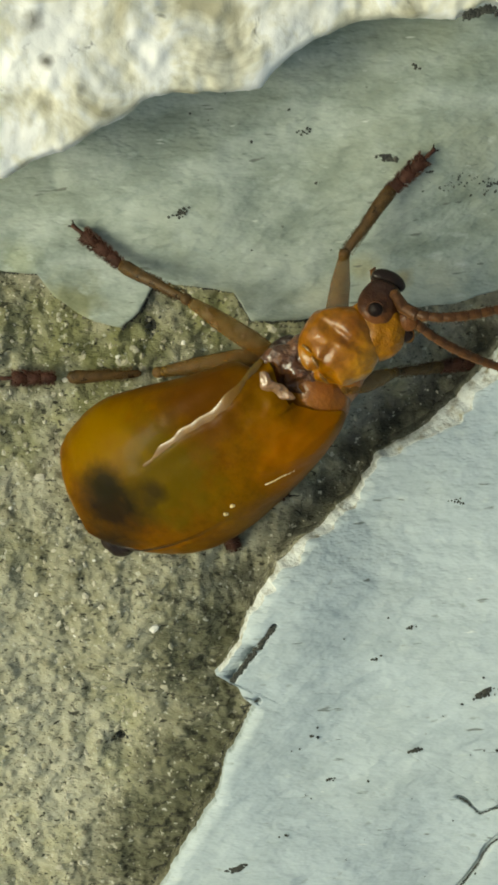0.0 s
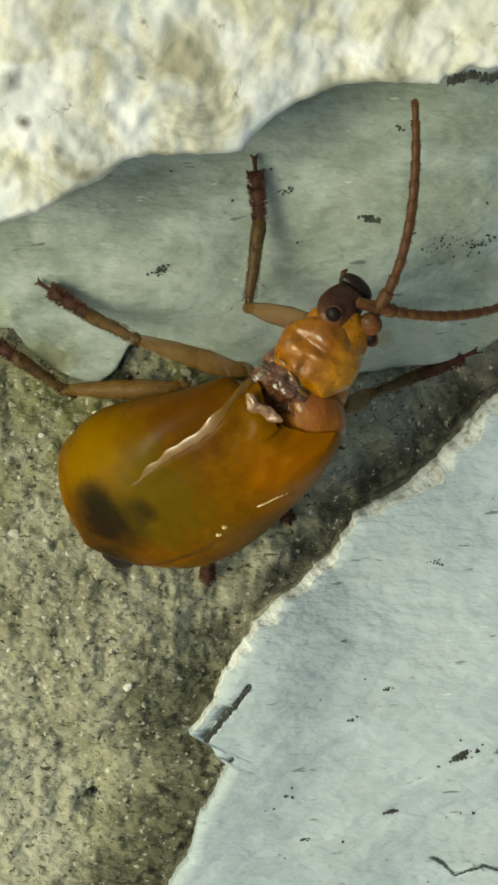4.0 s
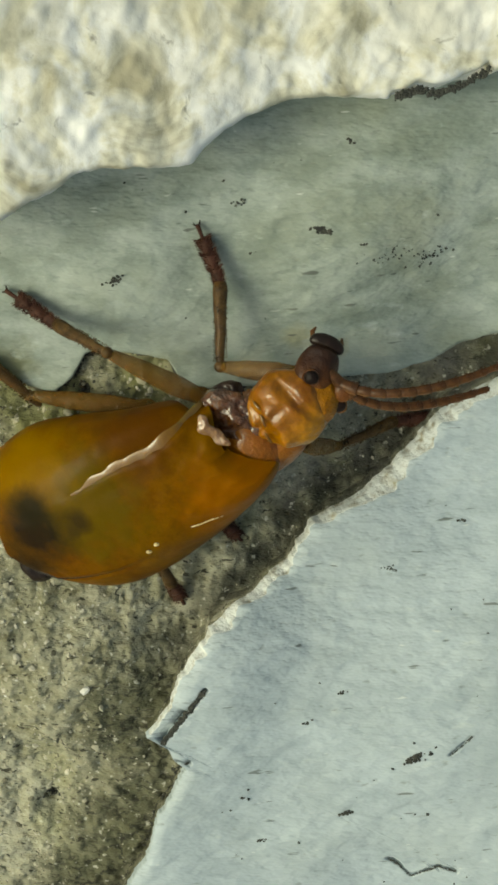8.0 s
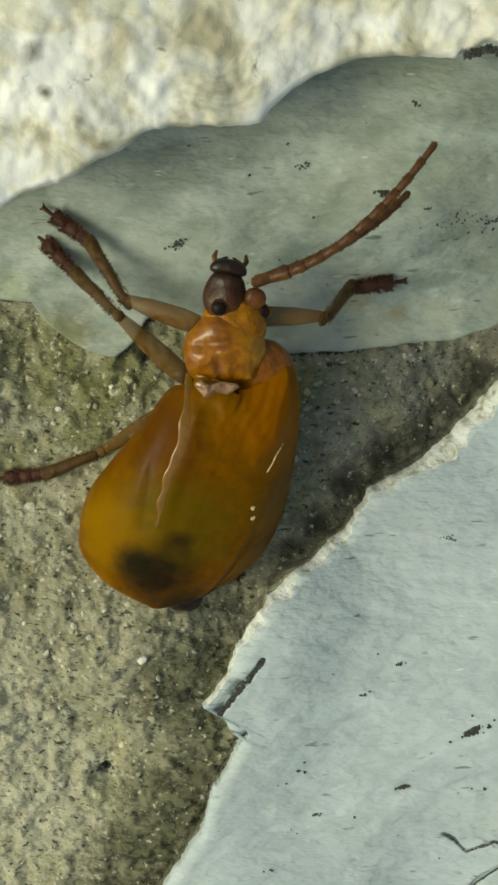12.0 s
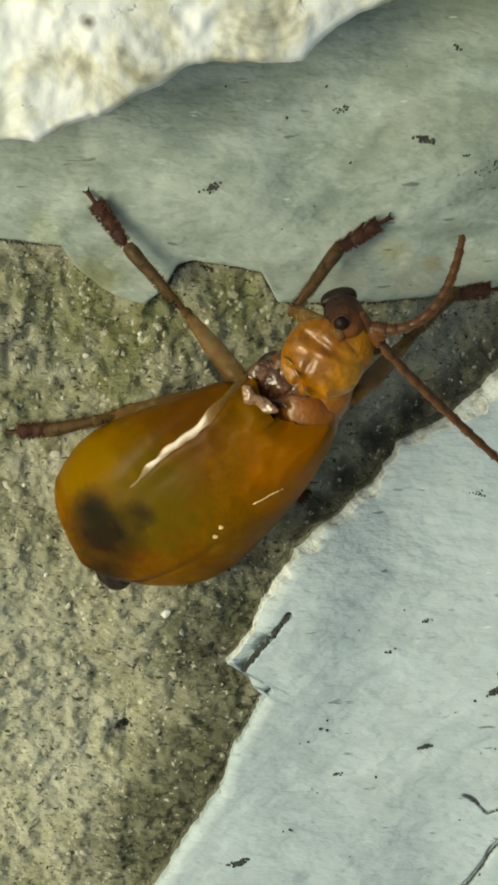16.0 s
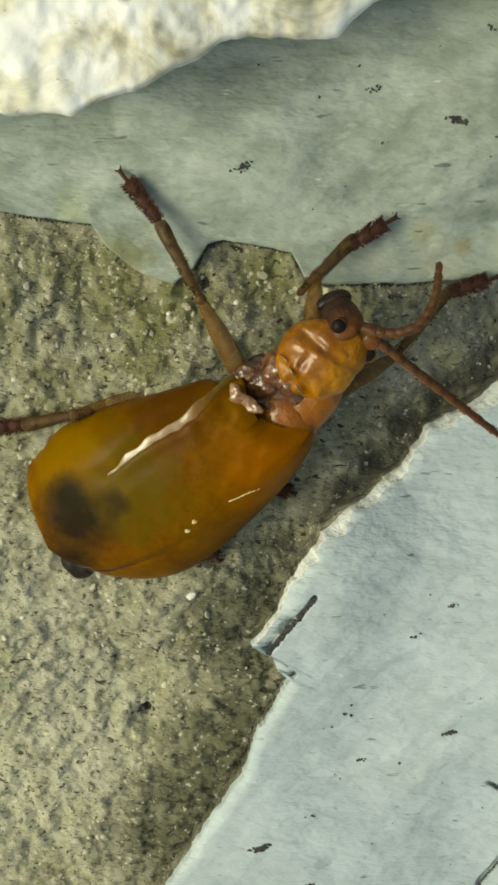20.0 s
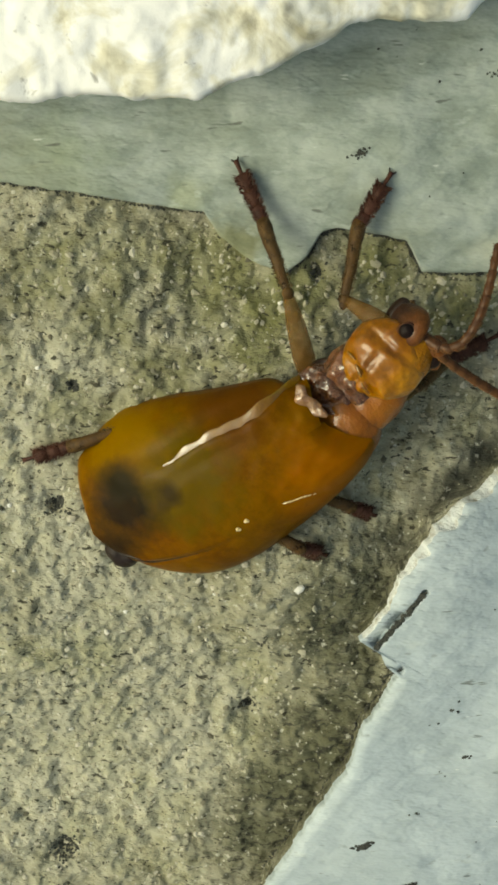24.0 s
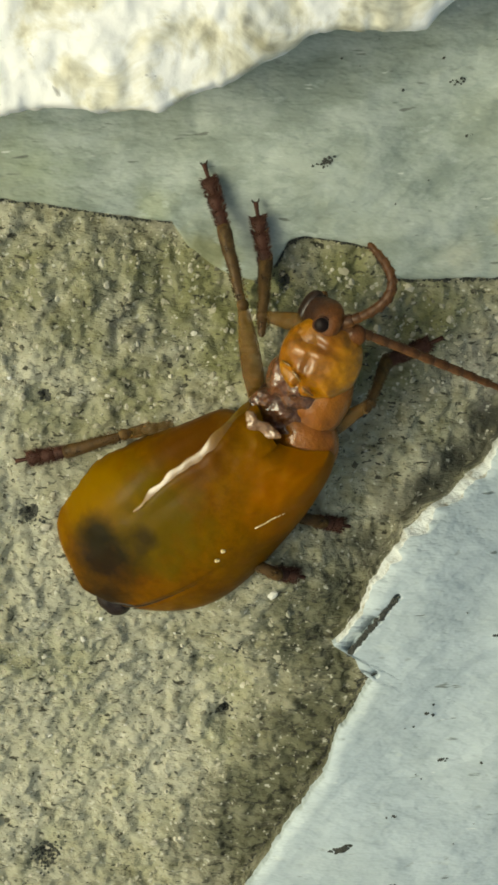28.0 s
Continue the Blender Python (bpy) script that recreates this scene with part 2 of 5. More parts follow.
CONCRETE = concrete_material()
PAINT_LOW = paint_material("pale_blue_paint", (0.51, 0.585, 0.61), (0.425, 0.495, 0.52), (0.4, 0.45, 0.43), 0.4)
PAINT_UP = paint_material("green_grey_paint", (0.41, 0.46, 0.41), (0.255, 0.3, 0.255), (0.25, 0.275, 0.185), 0.75,
                          [((3.2, 5.0, -0.8), 0.9, 0.55, (0.52, 0.53, 0.4)), ((4.9, 5.1, -1.0), 1.0, 0.6, (0.52, 0.52, 0.37)), ((6.6, 5.2, -1.4), 1.0, 0.5, (0.5, 0.52, 0.4)), ((4.5, 5.9, -0.6), 0.55, 0.5, (0.36, 0.33, 0.16)), ((5.6, 5.5, -1.0), 0.4, 0.6, (0.33, 0.27, 0.13)),
                           ((-3.7, 5.3, -0.2), 1.2, 0.8, (0.21, 0.215, 0.095)), ((-5.0, 6.5, 0.0), 0.8, 0.5, (0.24, 0.27, 0.13)), ((-8.0, 7.4, -0.2), 1.6, 0.35, (0.3, 0.36, 0.2)), ((0.2, 6.6, 0.2), 1.4, 0.45, (0.5, 0.57, 0.54)), ((7.6, 9.0, -0.4), 1.6, 0.4, (0.33, 0.34, 0.22))])
PRIMER = primer_material()
PLASTER = plaster_material()
GRAINS = grain_material("sand_grains", (0.0, (0.07, 0.065, 0.04)), (0.06, (0.16, 0.15, 0.1)), (0.14, (0.34, 0.32, 0.22)), (0.8, (0.44, 0.415, 0.31)), (0.99, (0.58, 0.55, 0.44)))
# Colour of the dirt, and of grains that stand in for shade.
DIRT_SHADE = grain_material("dark_dirt_and_shade", (0.0, (0.015, 0.017, 0.014)), (1.0, (0.06, 0.06, 0.045)))
LIMESPECK = grain_material("lime_specks", (0.0, (0.6, 0.58, 0.48)), (1.0, (0.85, 0.84, 0.78)))
# Pale colour for the highlights painted on the right wing case.
GLINT = grain_material("painted_glint", (0.0, (0.62, 0.46, 0.2)), (1.0, (0.75, 0.62, 0.36)))
AMBER = shell_material("amber_shell", ((0.35, (0.148, 0.055, 0.0)), (0.5, (0.166, 0.068, 0.0)), (0.65, (0.19, 0.083, 0.0))),
                       [((-0.3, 0.5, 0.8), 2.4, (0.105, 0.067, 0.001)), ((-1.6, 2.1, 0.0), 1.6, (0.21, 0.108, 0.0)), ((1.9, 1.7, 0.1), 1.5, (0.09, 0.03, 0.001)), ((3.2, -1.2, 0.0), 1.8, (0.26, 0.088, 0.0)),
                        ((-2.25, 0.35, 0.35), 1.15, (0.006, 0.005, 0.003)), ((-1.95, 0.95, 0.35), 0.6, (0.014, 0.011, 0.003)), ((-0.75, 0.2, 0.75), 0.36, (0.03, 0.018, 0.003)),
                        ((-1.1, 0.0, 0.75), 0.22, (0.05, 0.03, 0.003)), ((-3.5, -0.6, -0.2), 0.9, (0.012, 0.008, 0.004))], rough=0.42, coat=0.04, sss=0.5, relief=(1.6, 0.05), gloss=0.05, mottle=0.78, coat_rough=0.16)
RIDGE = shell_material("glossy_ridge", ((0.4, (0.17, 0.075, 0.001)), (0.62, (0.22, 0.1, 0.002))), rough=0.3, coat=0.75, relief=(2.6, 0.07), gloss=0.1, coat_rough=0.16, coat_ior=1.75)
ORANGE = shell_material("orange_shell", ((0.36, (0.23, 0.075, 0.001)), (0.5, (0.34, 0.13, 0.001)), (0.64, (0.46, 0.2, 0.004))), rough=0.3, coat=0.5, relief=(1.9, 0.24), gloss=0.2, detail=2.0, coat_rough=0.09, mottle=0.66)
SKIN = shell_material("head_skin", ((0.38, (0.24, 0.082, 0.001)), (0.62, (0.36, 0.145, 0.002))), rough=0.4, coat=0.25, relief=(2.2, 0.25), coat_rough=0.2, mottle=0.7)
FACE = shell_material("brown_shell", ((0.4, (0.075, 0.026, 0.01)), (0.64, (0.22, 0.078, 0.016))), [((0.95, -0.1, 0.0), 0.95, (0.022, 0.011, 0.008))], rough=0.45, coat=0.15, relief=(1.6, 0.22), mottle=0.6)
LEG = shell_material("leg_shell", ((0.35, (0.07, 0.036, 0.013)), (0.65, (0.19, 0.108, 0.035))), rough=0.5, coat=0.1, sss=0.2, mottle=0.45)
FEMUR = shell_material("pale_leg_shell", ((0.35, (0.15, 0.068, 0.01)), (0.65, (0.24, 0.13, 0.025))), rough=0.45, coat=0.08)
FEMUR.node_tree.nodes["Principled BSDF"].inputs["Alpha"].default_value = 0.6
LEG.node_tree.nodes["Principled BSDF"].inputs["Alpha"].default_value = 0.85
TARSUS = shell_material("dark_foot_shell", ((0.3, (0.045, 0.02, 0.014)), (0.7, (0.12, 0.048, 0.03))), rough=0.6, coat=0.0, sss=0.1, mottle=0.5)
FEELER = shell_material("antenna_shell", ((0.35, (0.08, 0.03, 0.014)), (0.65, (0.2, 0.092, 0.026))), rough=0.5, coat=0.15, sss=0.15, mottle=0.5)
DARK = shell_material("dark_body", ((0.3, (0.01, 0.006, 0.004)), (0.7, (0.035, 0.018, 0.011))), rough=0.4, coat=0.3, sss=0.0)
EYE_MAT = shell_material("eye", ((0.3, (0.008, 0.005, 0.004)), (0.7, (0.02, 0.01, 0.007))), rough=0.45, coat=0.0, sss=0.0)
COLLAR = shell_material("wrinkled_collar", ((0.35, (0.07, 0.024, 0.007)), (0.65, (0.24, 0.085, 0.02))), rough=0.18, coat=1.0, relief=(4.5, 0.7), mottle=0.5, coat_rough=0.06, gloss=0.4)
NECK = shell_material("neck_shell", ((0.35, (0.2, 0.06, 0.006)), (0.65, (0.34, 0.12, 0.008))), rough=0.28, coat=0.5, relief=(2.0, 0.2), mottle=0.82)
SCUTUM = shell_material("pale_scutellum", ((0.38, (0.2, 0.09, 0.02)), (0.62, (0.29, 0.15, 0.06))), rough=0.2, coat=1.0, relief=(4.0, 0.3), gloss=0.3, coat_rough=0.2, coat_ior=1.75)


# ---- heights of the ground's layers (mm) ----
def lattice(ix, iy, seed):
    h = (ix * 374761393 + iy * 668265263 + seed * 1442695041) & 0xFFFFFFFF
    h = ((h ^ (h >> 13)) * 1274126177) & 0xFFFFFFFF
    return ((h ^ (h >> 16)) & 0xFFFF) / 65535.0


def value_noise(x, y, seed):
    x, y = np.asarray(x, float), np.asarray(y, float)
    ix, iy = np.floor(x).astype(np.int64), np.floor(y).astype(np.int64)
    fx, fy = x - ix, y - iy
    fx, fy = fx * fx * (3 - 2 * fx), fy * fy * (3 - 2 * fy)
    a, b = lattice(ix, iy, seed), lattice(ix + 1, iy, seed)
    c, d = lattice(ix, iy + 1, seed), lattice(ix + 1, iy + 1, seed)
    return (a * (1 - fx) + b * fx) * (1 - fy) + (c * (1 - fx) + d * fx) * fy * 1.0


def fractal(x, y, size, seed, octaves=4, gain=0.55):
    """Noise of about -1..1 whose largest lumps are size mm across."""
    total, amp, norm = 0.0, 1.0, 0.0
    for k in range(octaves):
        total = total + amp * (2 * value_noise(np.asarray(x) / size * 2**k + 17.3 * k, np.asarray(y) / size * 2**k - 9.1 * k, seed + k) - 1)
        norm, amp = norm + amp, amp * gain
    return total / norm


def spread(points, x, y, soft=5.0):
    """Smooth heights near (x, y, height) points."""
    top = bottom = 0.0
    for px, py, h in points:
        k = 1 / ((x - px) ** 2 + (y - py) ** 2 + soft) ** 2
        top, bottom = top + k * h, bottom + k
    return top / bottom


CONCRETE_H = [(-1.8, -4.3, .7), (-3.4, -9, -1.2), (-9.2, -14.4, -1.6), (-7.5, 3.3, .2), (-8.7, -2, .2), (0, -7, -.1), (6, 1.4, -2.2), (4.2, -.1, -1.5), (5, 3, -1.1), (8, 3.0, -2.9),
              (9.2, 4.6, -2.6), (2.5, 3.8, -.8), (-4, 5.3, -.5), (2.5, -1.5, -.6), (13, 4, -2.5), (-3, 0, .3),
              (8, -12, -2.6), (6, -8, -1.4), (4, -13, -1.6), (9, -4, -2), (12, -9, -2.4), (1.5, -11, -.9), (-1, -10, -.6), (3.5, -4.5, -.3)]
UPPER_H = [(1, 5.4, -.3), (-1.4, 5.6, -.4), (-4.4, 6.1, 0), (-7.9, 6.4, -.5), (-.5, 7.8, .4), (5.1, 9, .1), (9.2, 5.3, -1.9),
           (6.4, 4.6, -1.3), (-6.2, 8.4, -.4), (3.5, 5.2, -.8)]
LOWER_H = [(1.7, -4.25, .9), (.9, -6.9, .5), (.2, -12.9, .1), (3.2, -10, -.4), (7.7, -6.8, 0), (9.2, -11, -.4), (8.2, -12.4, -1.2),
           (4.8, -5.8, -.1), (6, -1, -.7), (9, 2, -1.3)]
PITS = [(-3.34, -8.9, .22, .5), (-2.85, -6.34, .15, .35), (-9.2, -14.4, .5, .35), (-8.67, -2.1, .3, .35), (-8.1, 1.4, .18, .3), (-1.5, 4.5, .2, .4)]


def concrete_height(x, y):
    h = spread(CONCRETE_H, x, y, 2.2)
    h = h + 0.14 * fractal(x, y, 1.0, 3) + 0.23 * fractal(x, y, 0.4, 11, 3)
    h = h - 0.3 * np.clip(fractal(x, y, 0.55, 29, 2) - 0.42, 0, 1)
    for px, py, r, depth in PITS:
        h = h - depth * np.exp(-((x - px) ** 2 + (y - py) ** 2) / r**2)
    return h


def sheet(name, xs, ys, zs, materials, index=None, smooth=True):
    """A grid of points (rows by columns, in mm) as one mesh object."""
    nu, nv = xs.shape
    pts = np.stack([xs, ys, zs], -1).reshape(-1, 3) * MM
    ids = np.arange(nu * nv).reshape(nu, nv)
    quads = np.stack([ids[:-1, :-1], ids[1:, :-1], ids[1:, 1:], ids[:-1, 1:]], -1).reshape(-1, 4)
    me = bpy.data.meshes.new(name)
    me.vertices.add(len(pts))
    me.vertices.foreach_set("co", pts.ravel())
    me.loops.add(quads.size)
    me.loops.foreach_set("vertex_index", quads.ravel())
    me.polygons.add(len(quads))
    me.polygons.foreach_set("loop_start", np.arange(len(quads)) * 4)
    me.update(calc_edges=True)
    for mat in materials:
        me.materials.append(mat)
    if index is not None:
        me.polygons.foreach_set("material_index", index.reshape(-1).astype(np.int32))
    me.polygons.foreach_set("use_smooth", np.full(len(quads), smooth))
    me.validate()
    return new(name, me)


def graded(a, b, step, reach, start=0.0):
    """Coordinates with an even step from a to b, then ever wider steps out to reach."""
    inner = np.arange(a, b + step / 2, step)
    out = start or step
    grow = []
    while sum(grow) < reach:
        out *= 1.5
        grow.append(out)
    far = np.cumsum(grow)
    return np.concatenate([a - far[::-1], inner, b + far])


# ---- concrete, one sheet out to the horizon ----
gx, gy = np.meshgrid(graded(-11.5, 12.5, 0.06, 4.0e7), graded(-16.5, 7.5, 0.06, 4.0e7), indexing="ij")
away = np.clip((np.maximum(np.maximum(-11 - gx, gx - 12), np.maximum(-16 - gy, gy - 7)) - 0.3) / 30, 0, 1)
inx, iny = np.clip(gx, -14, 15), np.clip(gy, -19, 10)
gz = concrete_height(inx, iny) * (1 - away) - 3.0 * away
tagged(sheet("ground", gx, gy, gz, [CONCRETE]), "weathered sandy concrete with dark pits, green algae, and shade painted into the groove", "ground", kind="structure")


# ---- paint layers with broken edges ----
def along(points, s):
    return np.interp(s, [p[0] for p in points], [p[1] for p in points])


def dent(x, y, line, width, depth):
    """The depth of a crack along a line of points."""
    wander = fractal(x, y, 0.5, 77, 3)
    x, y = x - 0.09 * wander, y - 0.054 * wander
    d2 = np.full(np.shape(x), 1e9)
    for (ax, ay), (bx, by) in zip(line, line[1:]):
        ux, uy = bx - ax, by - ay
        k = np.clip(((x - ax) * ux + (y - ay) * uy) / (ux * ux + uy * uy), 0, 1)
        d2 = np.minimum(d2, (x - ax - k * ux) ** 2 + (y - ay - k * uy) ** 2)
    wobble = width * (0.8 + 0.7 * fractal(x, y, 0.5, 71, 2))
    return depth * np.exp(-(d2 / np.maximum(wobble, 0.02) ** 2) ** 1.5)


LOWER_EDGE = [(-2.76, -14.38), (-2.1, -13.29), (-1.13, -11.59), (-.35, -10.33), (-.01, -8.97), (.49, -8.04), (.98, -6.91), (.62, -6.62),
              (.5, -6.2), (-.13, -5.87), (.6, -4.8), (1.12, -3.49), (1.74, -2.5), (2.37, -1.84), (3.17, -1.5), (4.2, -.5), (4.85, .4), (5.92, 1.0),
              (6.8, 1.6), (7.55, 2.3), (8.01, 2.85), (8.75, 3.6), (9.8, 4.25), (12, 5.2)]
NOTCH = [(.3, -6.2), (.97, -5.29), (1.73, -4.25)]
CRACKS = [([(7.3, -11.0), (8.0, -11.62), (8.86, -11.15), (9.35, -11.34)], .05, .3), ([(9.0, -12.2), (8.24, -12.9), (8.0, -13.5), (7.15, -14.7)], .06, .35),
          ([(7.2, -10.9), (7.45, -11.2)], .03, .2), ([(9.0, -6.9), (9.6, -6.3)], .04, .2), ([(.65, -7.0), (1.2, -6.75)], .05, .3)]


def lower_paint():
    c, s = 0.868, 0.497  # along the edge: (s, c); inward: (c, -s)
    edge = [(x * s + y * c, x * c - y * s) for x, y in LOWER_EDGE]
    steps = graded(edge[0][0] - 3, edge[-1][0] + 1, 0.045, 60)
    rim = along(edge, steps) + np.where(steps < edge[0][0], 0.12 * (edge[0][0] - steps), 0)
    rim = rim + 0.17 * fractal(steps, 0 * steps, 0.7, 5, 5, 0.75)
    shelf = 0.02 + 0.75 * np.clip(fractal(steps, 0 * steps + 4, 1.3, 8, 4, 0.7) + 0.08 + 0.25 * np.clip((steps - 1) / 3, -1, 0.6), 0, 1)
    shelf = 0.02 + (shelf - 0.02) * np.clip((steps + 6) / 2.5, 0, 1)
    ins = np.concatenate([[0, 0.03], np.full(3, np.nan), np.arange(0.55, 5.5, 0.045), np.arange(5.55, 15.2, 0.06), 15.2 + np.cumsum(0.2 * 1.5 ** np.arange(13))])
    inset = np.repeat(ins[None], len(steps), 0)
    inset[:, 2], inset[:, 3], inset[:, 4] = 0.05 + shelf * 0.5, 0.05 + shelf, 0.09 + shelf
    inset[:, 5:] = np.maximum(inset[:, 5:], inset[:, 4:5] + 0.02 + 0.002 * np.arange(inset.shape[1] - 5))
    n, t = rim[:, None] + inset, np.repeat(steps[:, None], inset.shape[1], 1)
    x, y = t * s + n * c, t * c - n * s
    qx, qy = np.clip(x, -9, 16), np.clip(y, -20, 10)
    top = spread(LOWER_H, qx, qy) + 0.02 * fractal(x, y, 2.2, 41, 4) + 0.025 * fractal(x, y, 0.6, 43, 4)
    top = top + 0.1 * np.exp(-inset / 0.9)
    cut = np.zeros(x.shape)
    for line, w, depth in CRACKS + [(NOTCH, .07, .5)]:
        cut = np.maximum(cut, dent(x, y, line, w, depth))
    top = top - cut
    under = concrete_height(np.clip(x, -14, 15), np.clip(y, -19, 10)) - 0.15
    z = top.copy()
    z[:, 0] = np.minimum(under[:, 0], top[:, 0] - 0.5)
    z[:, 1] = top[:, 1] - 0.3 - 0.3 * np.clip((steps - 0) / 4, 0, 1)
    z[:, 2] = top[:, 2] - 0.17 + 0.03 * fractal(x[:, 2], y[:, 2], 0.3, 9, 2)
    z[:, 3] = top[:, 3] - 0.09
    index = np.zeros((x.shape[0] - 1, x.shape[1] - 1))
    index[:, :4] = np.where(steps[:-1, None] < -4.6 + 0.8 * fractal(steps[:-1, None], 0 * steps[:-1, None], 0.9, 91, 3), 0, 1)
    index[:, :1] = 2
    tagged(sheet("lower_paint", x, y, z, [PAINT_LOW, PRIMER, CONCRETE], index), "thick pale blue paint layer, cracked, with a broken chalky white edge", "paint layer", kind="structure")


UPPER_EDGE = [(-10.5, 7.0), (-9.14, 6.82), (-7.63, 6.6), (-6.09, 6.3), (-4.5, 6.12), (-4.1, 5.5), (-3.5, 5.0), (-3.0, 4.7), (-2.3, 4.5), (-1.75, 4.95), (-1.4, 5.55),
              (-.96, 5.74), (.88, 5.4), (1.1, 5.0), (1.34, 4.5), (2.75, 4.5), (4.0, 4.5), (6.3, 4.6), (7.5, 4.73), (8.3, 4.92), (9.19, 5.4), (10.2, 5.67), (13, 6.1)]


def upper_paint():
    xs = graded(-10.5, 12, 0.06, 60)
    rim = along(UPPER_EDGE, xs) + 0.07 * fractal(xs, 0 * xs, 0.7, 15, 5, 0.7)
    ins = np.concatenate([[0, 0.02, 0.06, 0.16], np.arange(0.24, 9.0, 0.07), 9 + np.cumsum(0.2 * 1.5 ** np.arange(11))])
    x, inset = np.meshgrid(xs, ins, indexing="ij")
    y = rim[:, None] + inset
    top = spread(UPPER_H, np.clip(x, -13, 14), np.clip(y, 3, 14)) + 0.05 * fractal(x, y, 2.4, 51, 4) + 0.025 * fractal(x, y, 0.5, 53, 3)
    under = concrete_height(np.clip(x, -14, 15), np.clip(y, -19, 10)) - 0.15
    top = np.maximum(top, spread(CONCRETE_H, np.clip(x, -14, 15), np.clip(y, -19, 10), 2.2) + 0.3)
    z = top + 0.035 * np.exp(-inset / 0.5)
    z[:, 0] = under[:, 0]
    z[:, 1] = z[:, 2] - 0.08
    index = np.zeros((x.shape[0] - 1, x.shape[1] - 1))
    index[:, :1] = 1
    tagged(sheet("upper_paint", x, y, z, [PAINT_UP, PRIMER], index), "grey-green stained paint layer with a ragged lower edge", "paint layer", kind="structure")


PLASTER_EDGE = [(-14, 9.2), (-9.2, 9.3), (-7.93, 9.2), (-6.8, 9.42), (-5.6, 9.25), (-4.4, 9.28), (-3.6, 9.65), (-2.7, 10.0), (-1.7, 10.6), (-.9, 11.05), (-.2, 11.2), (1.0, 11.18),
                (1.9, 11.15), (2.15, 11.45), (2.7, 11.95), (3.3, 12.25), (4.1, 12.5), (5.4, 12.55), (6.7, 12.45), (8.1, 12.62), (9.4, 13.1), (14, 14)]
PLASTER_H = [(-8, 4.5), (-3, 4.6), (2, 3.0), (8, 2.0), (12, 1.8)]
CREVICE = [(6.87, 12.56), (7.49, 12.72), (7.91, 12.6), (8.53, 12.8), (9.21, 13.15)]


def plaster_ledge():
    xs = graded(-12, 12, 0.07, 80)
    rim = along(PLASTER_EDGE, xs) - 0.1 * np.exp(-((xs - 0.5) / 3.5) ** 4) + 0.13 * fractal(xs, 0 * xs, 0.75, 25, 4, 0.6)
    ins = np.concatenate([[0.5, 0.22, 0.06, 0.0, 0.06, 0.14], np.arange(0.22, 7.5, 0.07), 7.5 + np.cumsum(0.2 * 1.5 ** np.arange(12))])
    x, inset = np.meshgrid(xs, ins, indexing="ij")
    y = rim[:, None] + inset
    h = sum(along(PLASTER_H, x + d) for d in np.linspace(-3, 3, 13)) / 13
    top = h + 0.13 * fractal(x, y, 1.3, 61, 3) + 0.09 * fractal(x, y, 0.45, 63, 3) + 0.3 * (1 - np.exp(-inset / 0.8)) - 0.3
    top = top - dent(x, y, CREVICE, 0.16, 1.2)
    low = spread(UPPER_H, np.clip(x, -13, 14), np.clip(y, 3, 14)) - 0.3
    z = top.copy()
    z[:, 0], z[:, 1], z[:, 2], z[:, 3] = low[:, 0], 0.65 * low[:, 1] + 0.35 * top[:, 3], top[:, 3] - 0.9, top[:, 3] - 0.3
    z[:, 4] = top[:, 4] - 0.1
    tagged(sheet("plaster_ledge", x, y, z, [PLASTER]), "rough white plaster ledge with grey pits", "plaster", kind="structure")


lower_paint()
upper_paint()
plaster_ledge()


# ---- loose grains, specks and dirt, with dark grains for shade at edges ----
def grains(name, places, mat, label, category, kind="stuff", group=""):
    """Many small angular grains as one mesh: places are (x, y, z, radius, flatness)."""
    bm = bmesh.new()
    bmesh.ops.create_icosphere(bm, subdivisions=1, radius=1.0)
    vs = np.array([v.co[:] for v in bm.verts])
    fs = np.array([[v.index for v in f.verts] for f in bm.faces])
    bm.free()
    rng = np.random.default_rng(len(places))
    verts, faces = [], []
    for k, (x, y, z, r, flat) in enumerate(places):
        a = rng.uniform(0, 6.283)
        p = vs * rng.uniform(0.65, 1.25, (len(vs), 1)) * [r * rng.uniform(0.7, 1.5), r, r * flat]
        p = np.stack([p[:, 0] * math.cos(a) - p[:, 1] * math.sin(a), p[:, 0] * math.sin(a) + p[:, 1] * math.cos(a), p[:, 2]], 1)
        verts.append(p + [x, y, z])
        faces.append(fs + k * len(vs))
    me = bpy.data.meshes.new(name)
    me.from_pydata((np.concatenate(verts) * MM).tolist(), [], np.concatenate(faces).tolist())
    me.materials.append(mat)
    return tagged(new(name, me), label, category, group, "" if kind == "thing" else kind)


def scatter_sand():
    rng = np.random.default_rng(4)
    x, y = rng.uniform(-11, 9.5, 6000), rng.uniform(-15.5, 6.2, 6000)
    s, c = 0.497, 0.868
    rim = along([(a * s + b * c, a * c - b * s) for a, b in LOWER_EDGE], x * s + y * c)
    inside = rim - (x * c - y * s)
    keep = (inside > -0.1) & ((inside > 2.1) | (rng.random(6000) < 0.03)) & (y < along(UPPER_EDGE, x) + 0.1)
    x, y = x[keep], y[keep]
    r = 0.035 + 0.1 * rng.random(len(x)) ** 4
    z = concrete_height(x, y) - 0.25 * r
    grains("sand", list(zip(x, y, z, r, 0.5 + 0.4 * rng.random(len(x)))), GRAINS, "sand grains set in the worn concrete surface", "sand")


def on_lower(x, y):
    return spread(LOWER_H, x, y)


def on_upper(x, y):
    return spread(UPPER_H, x, y)


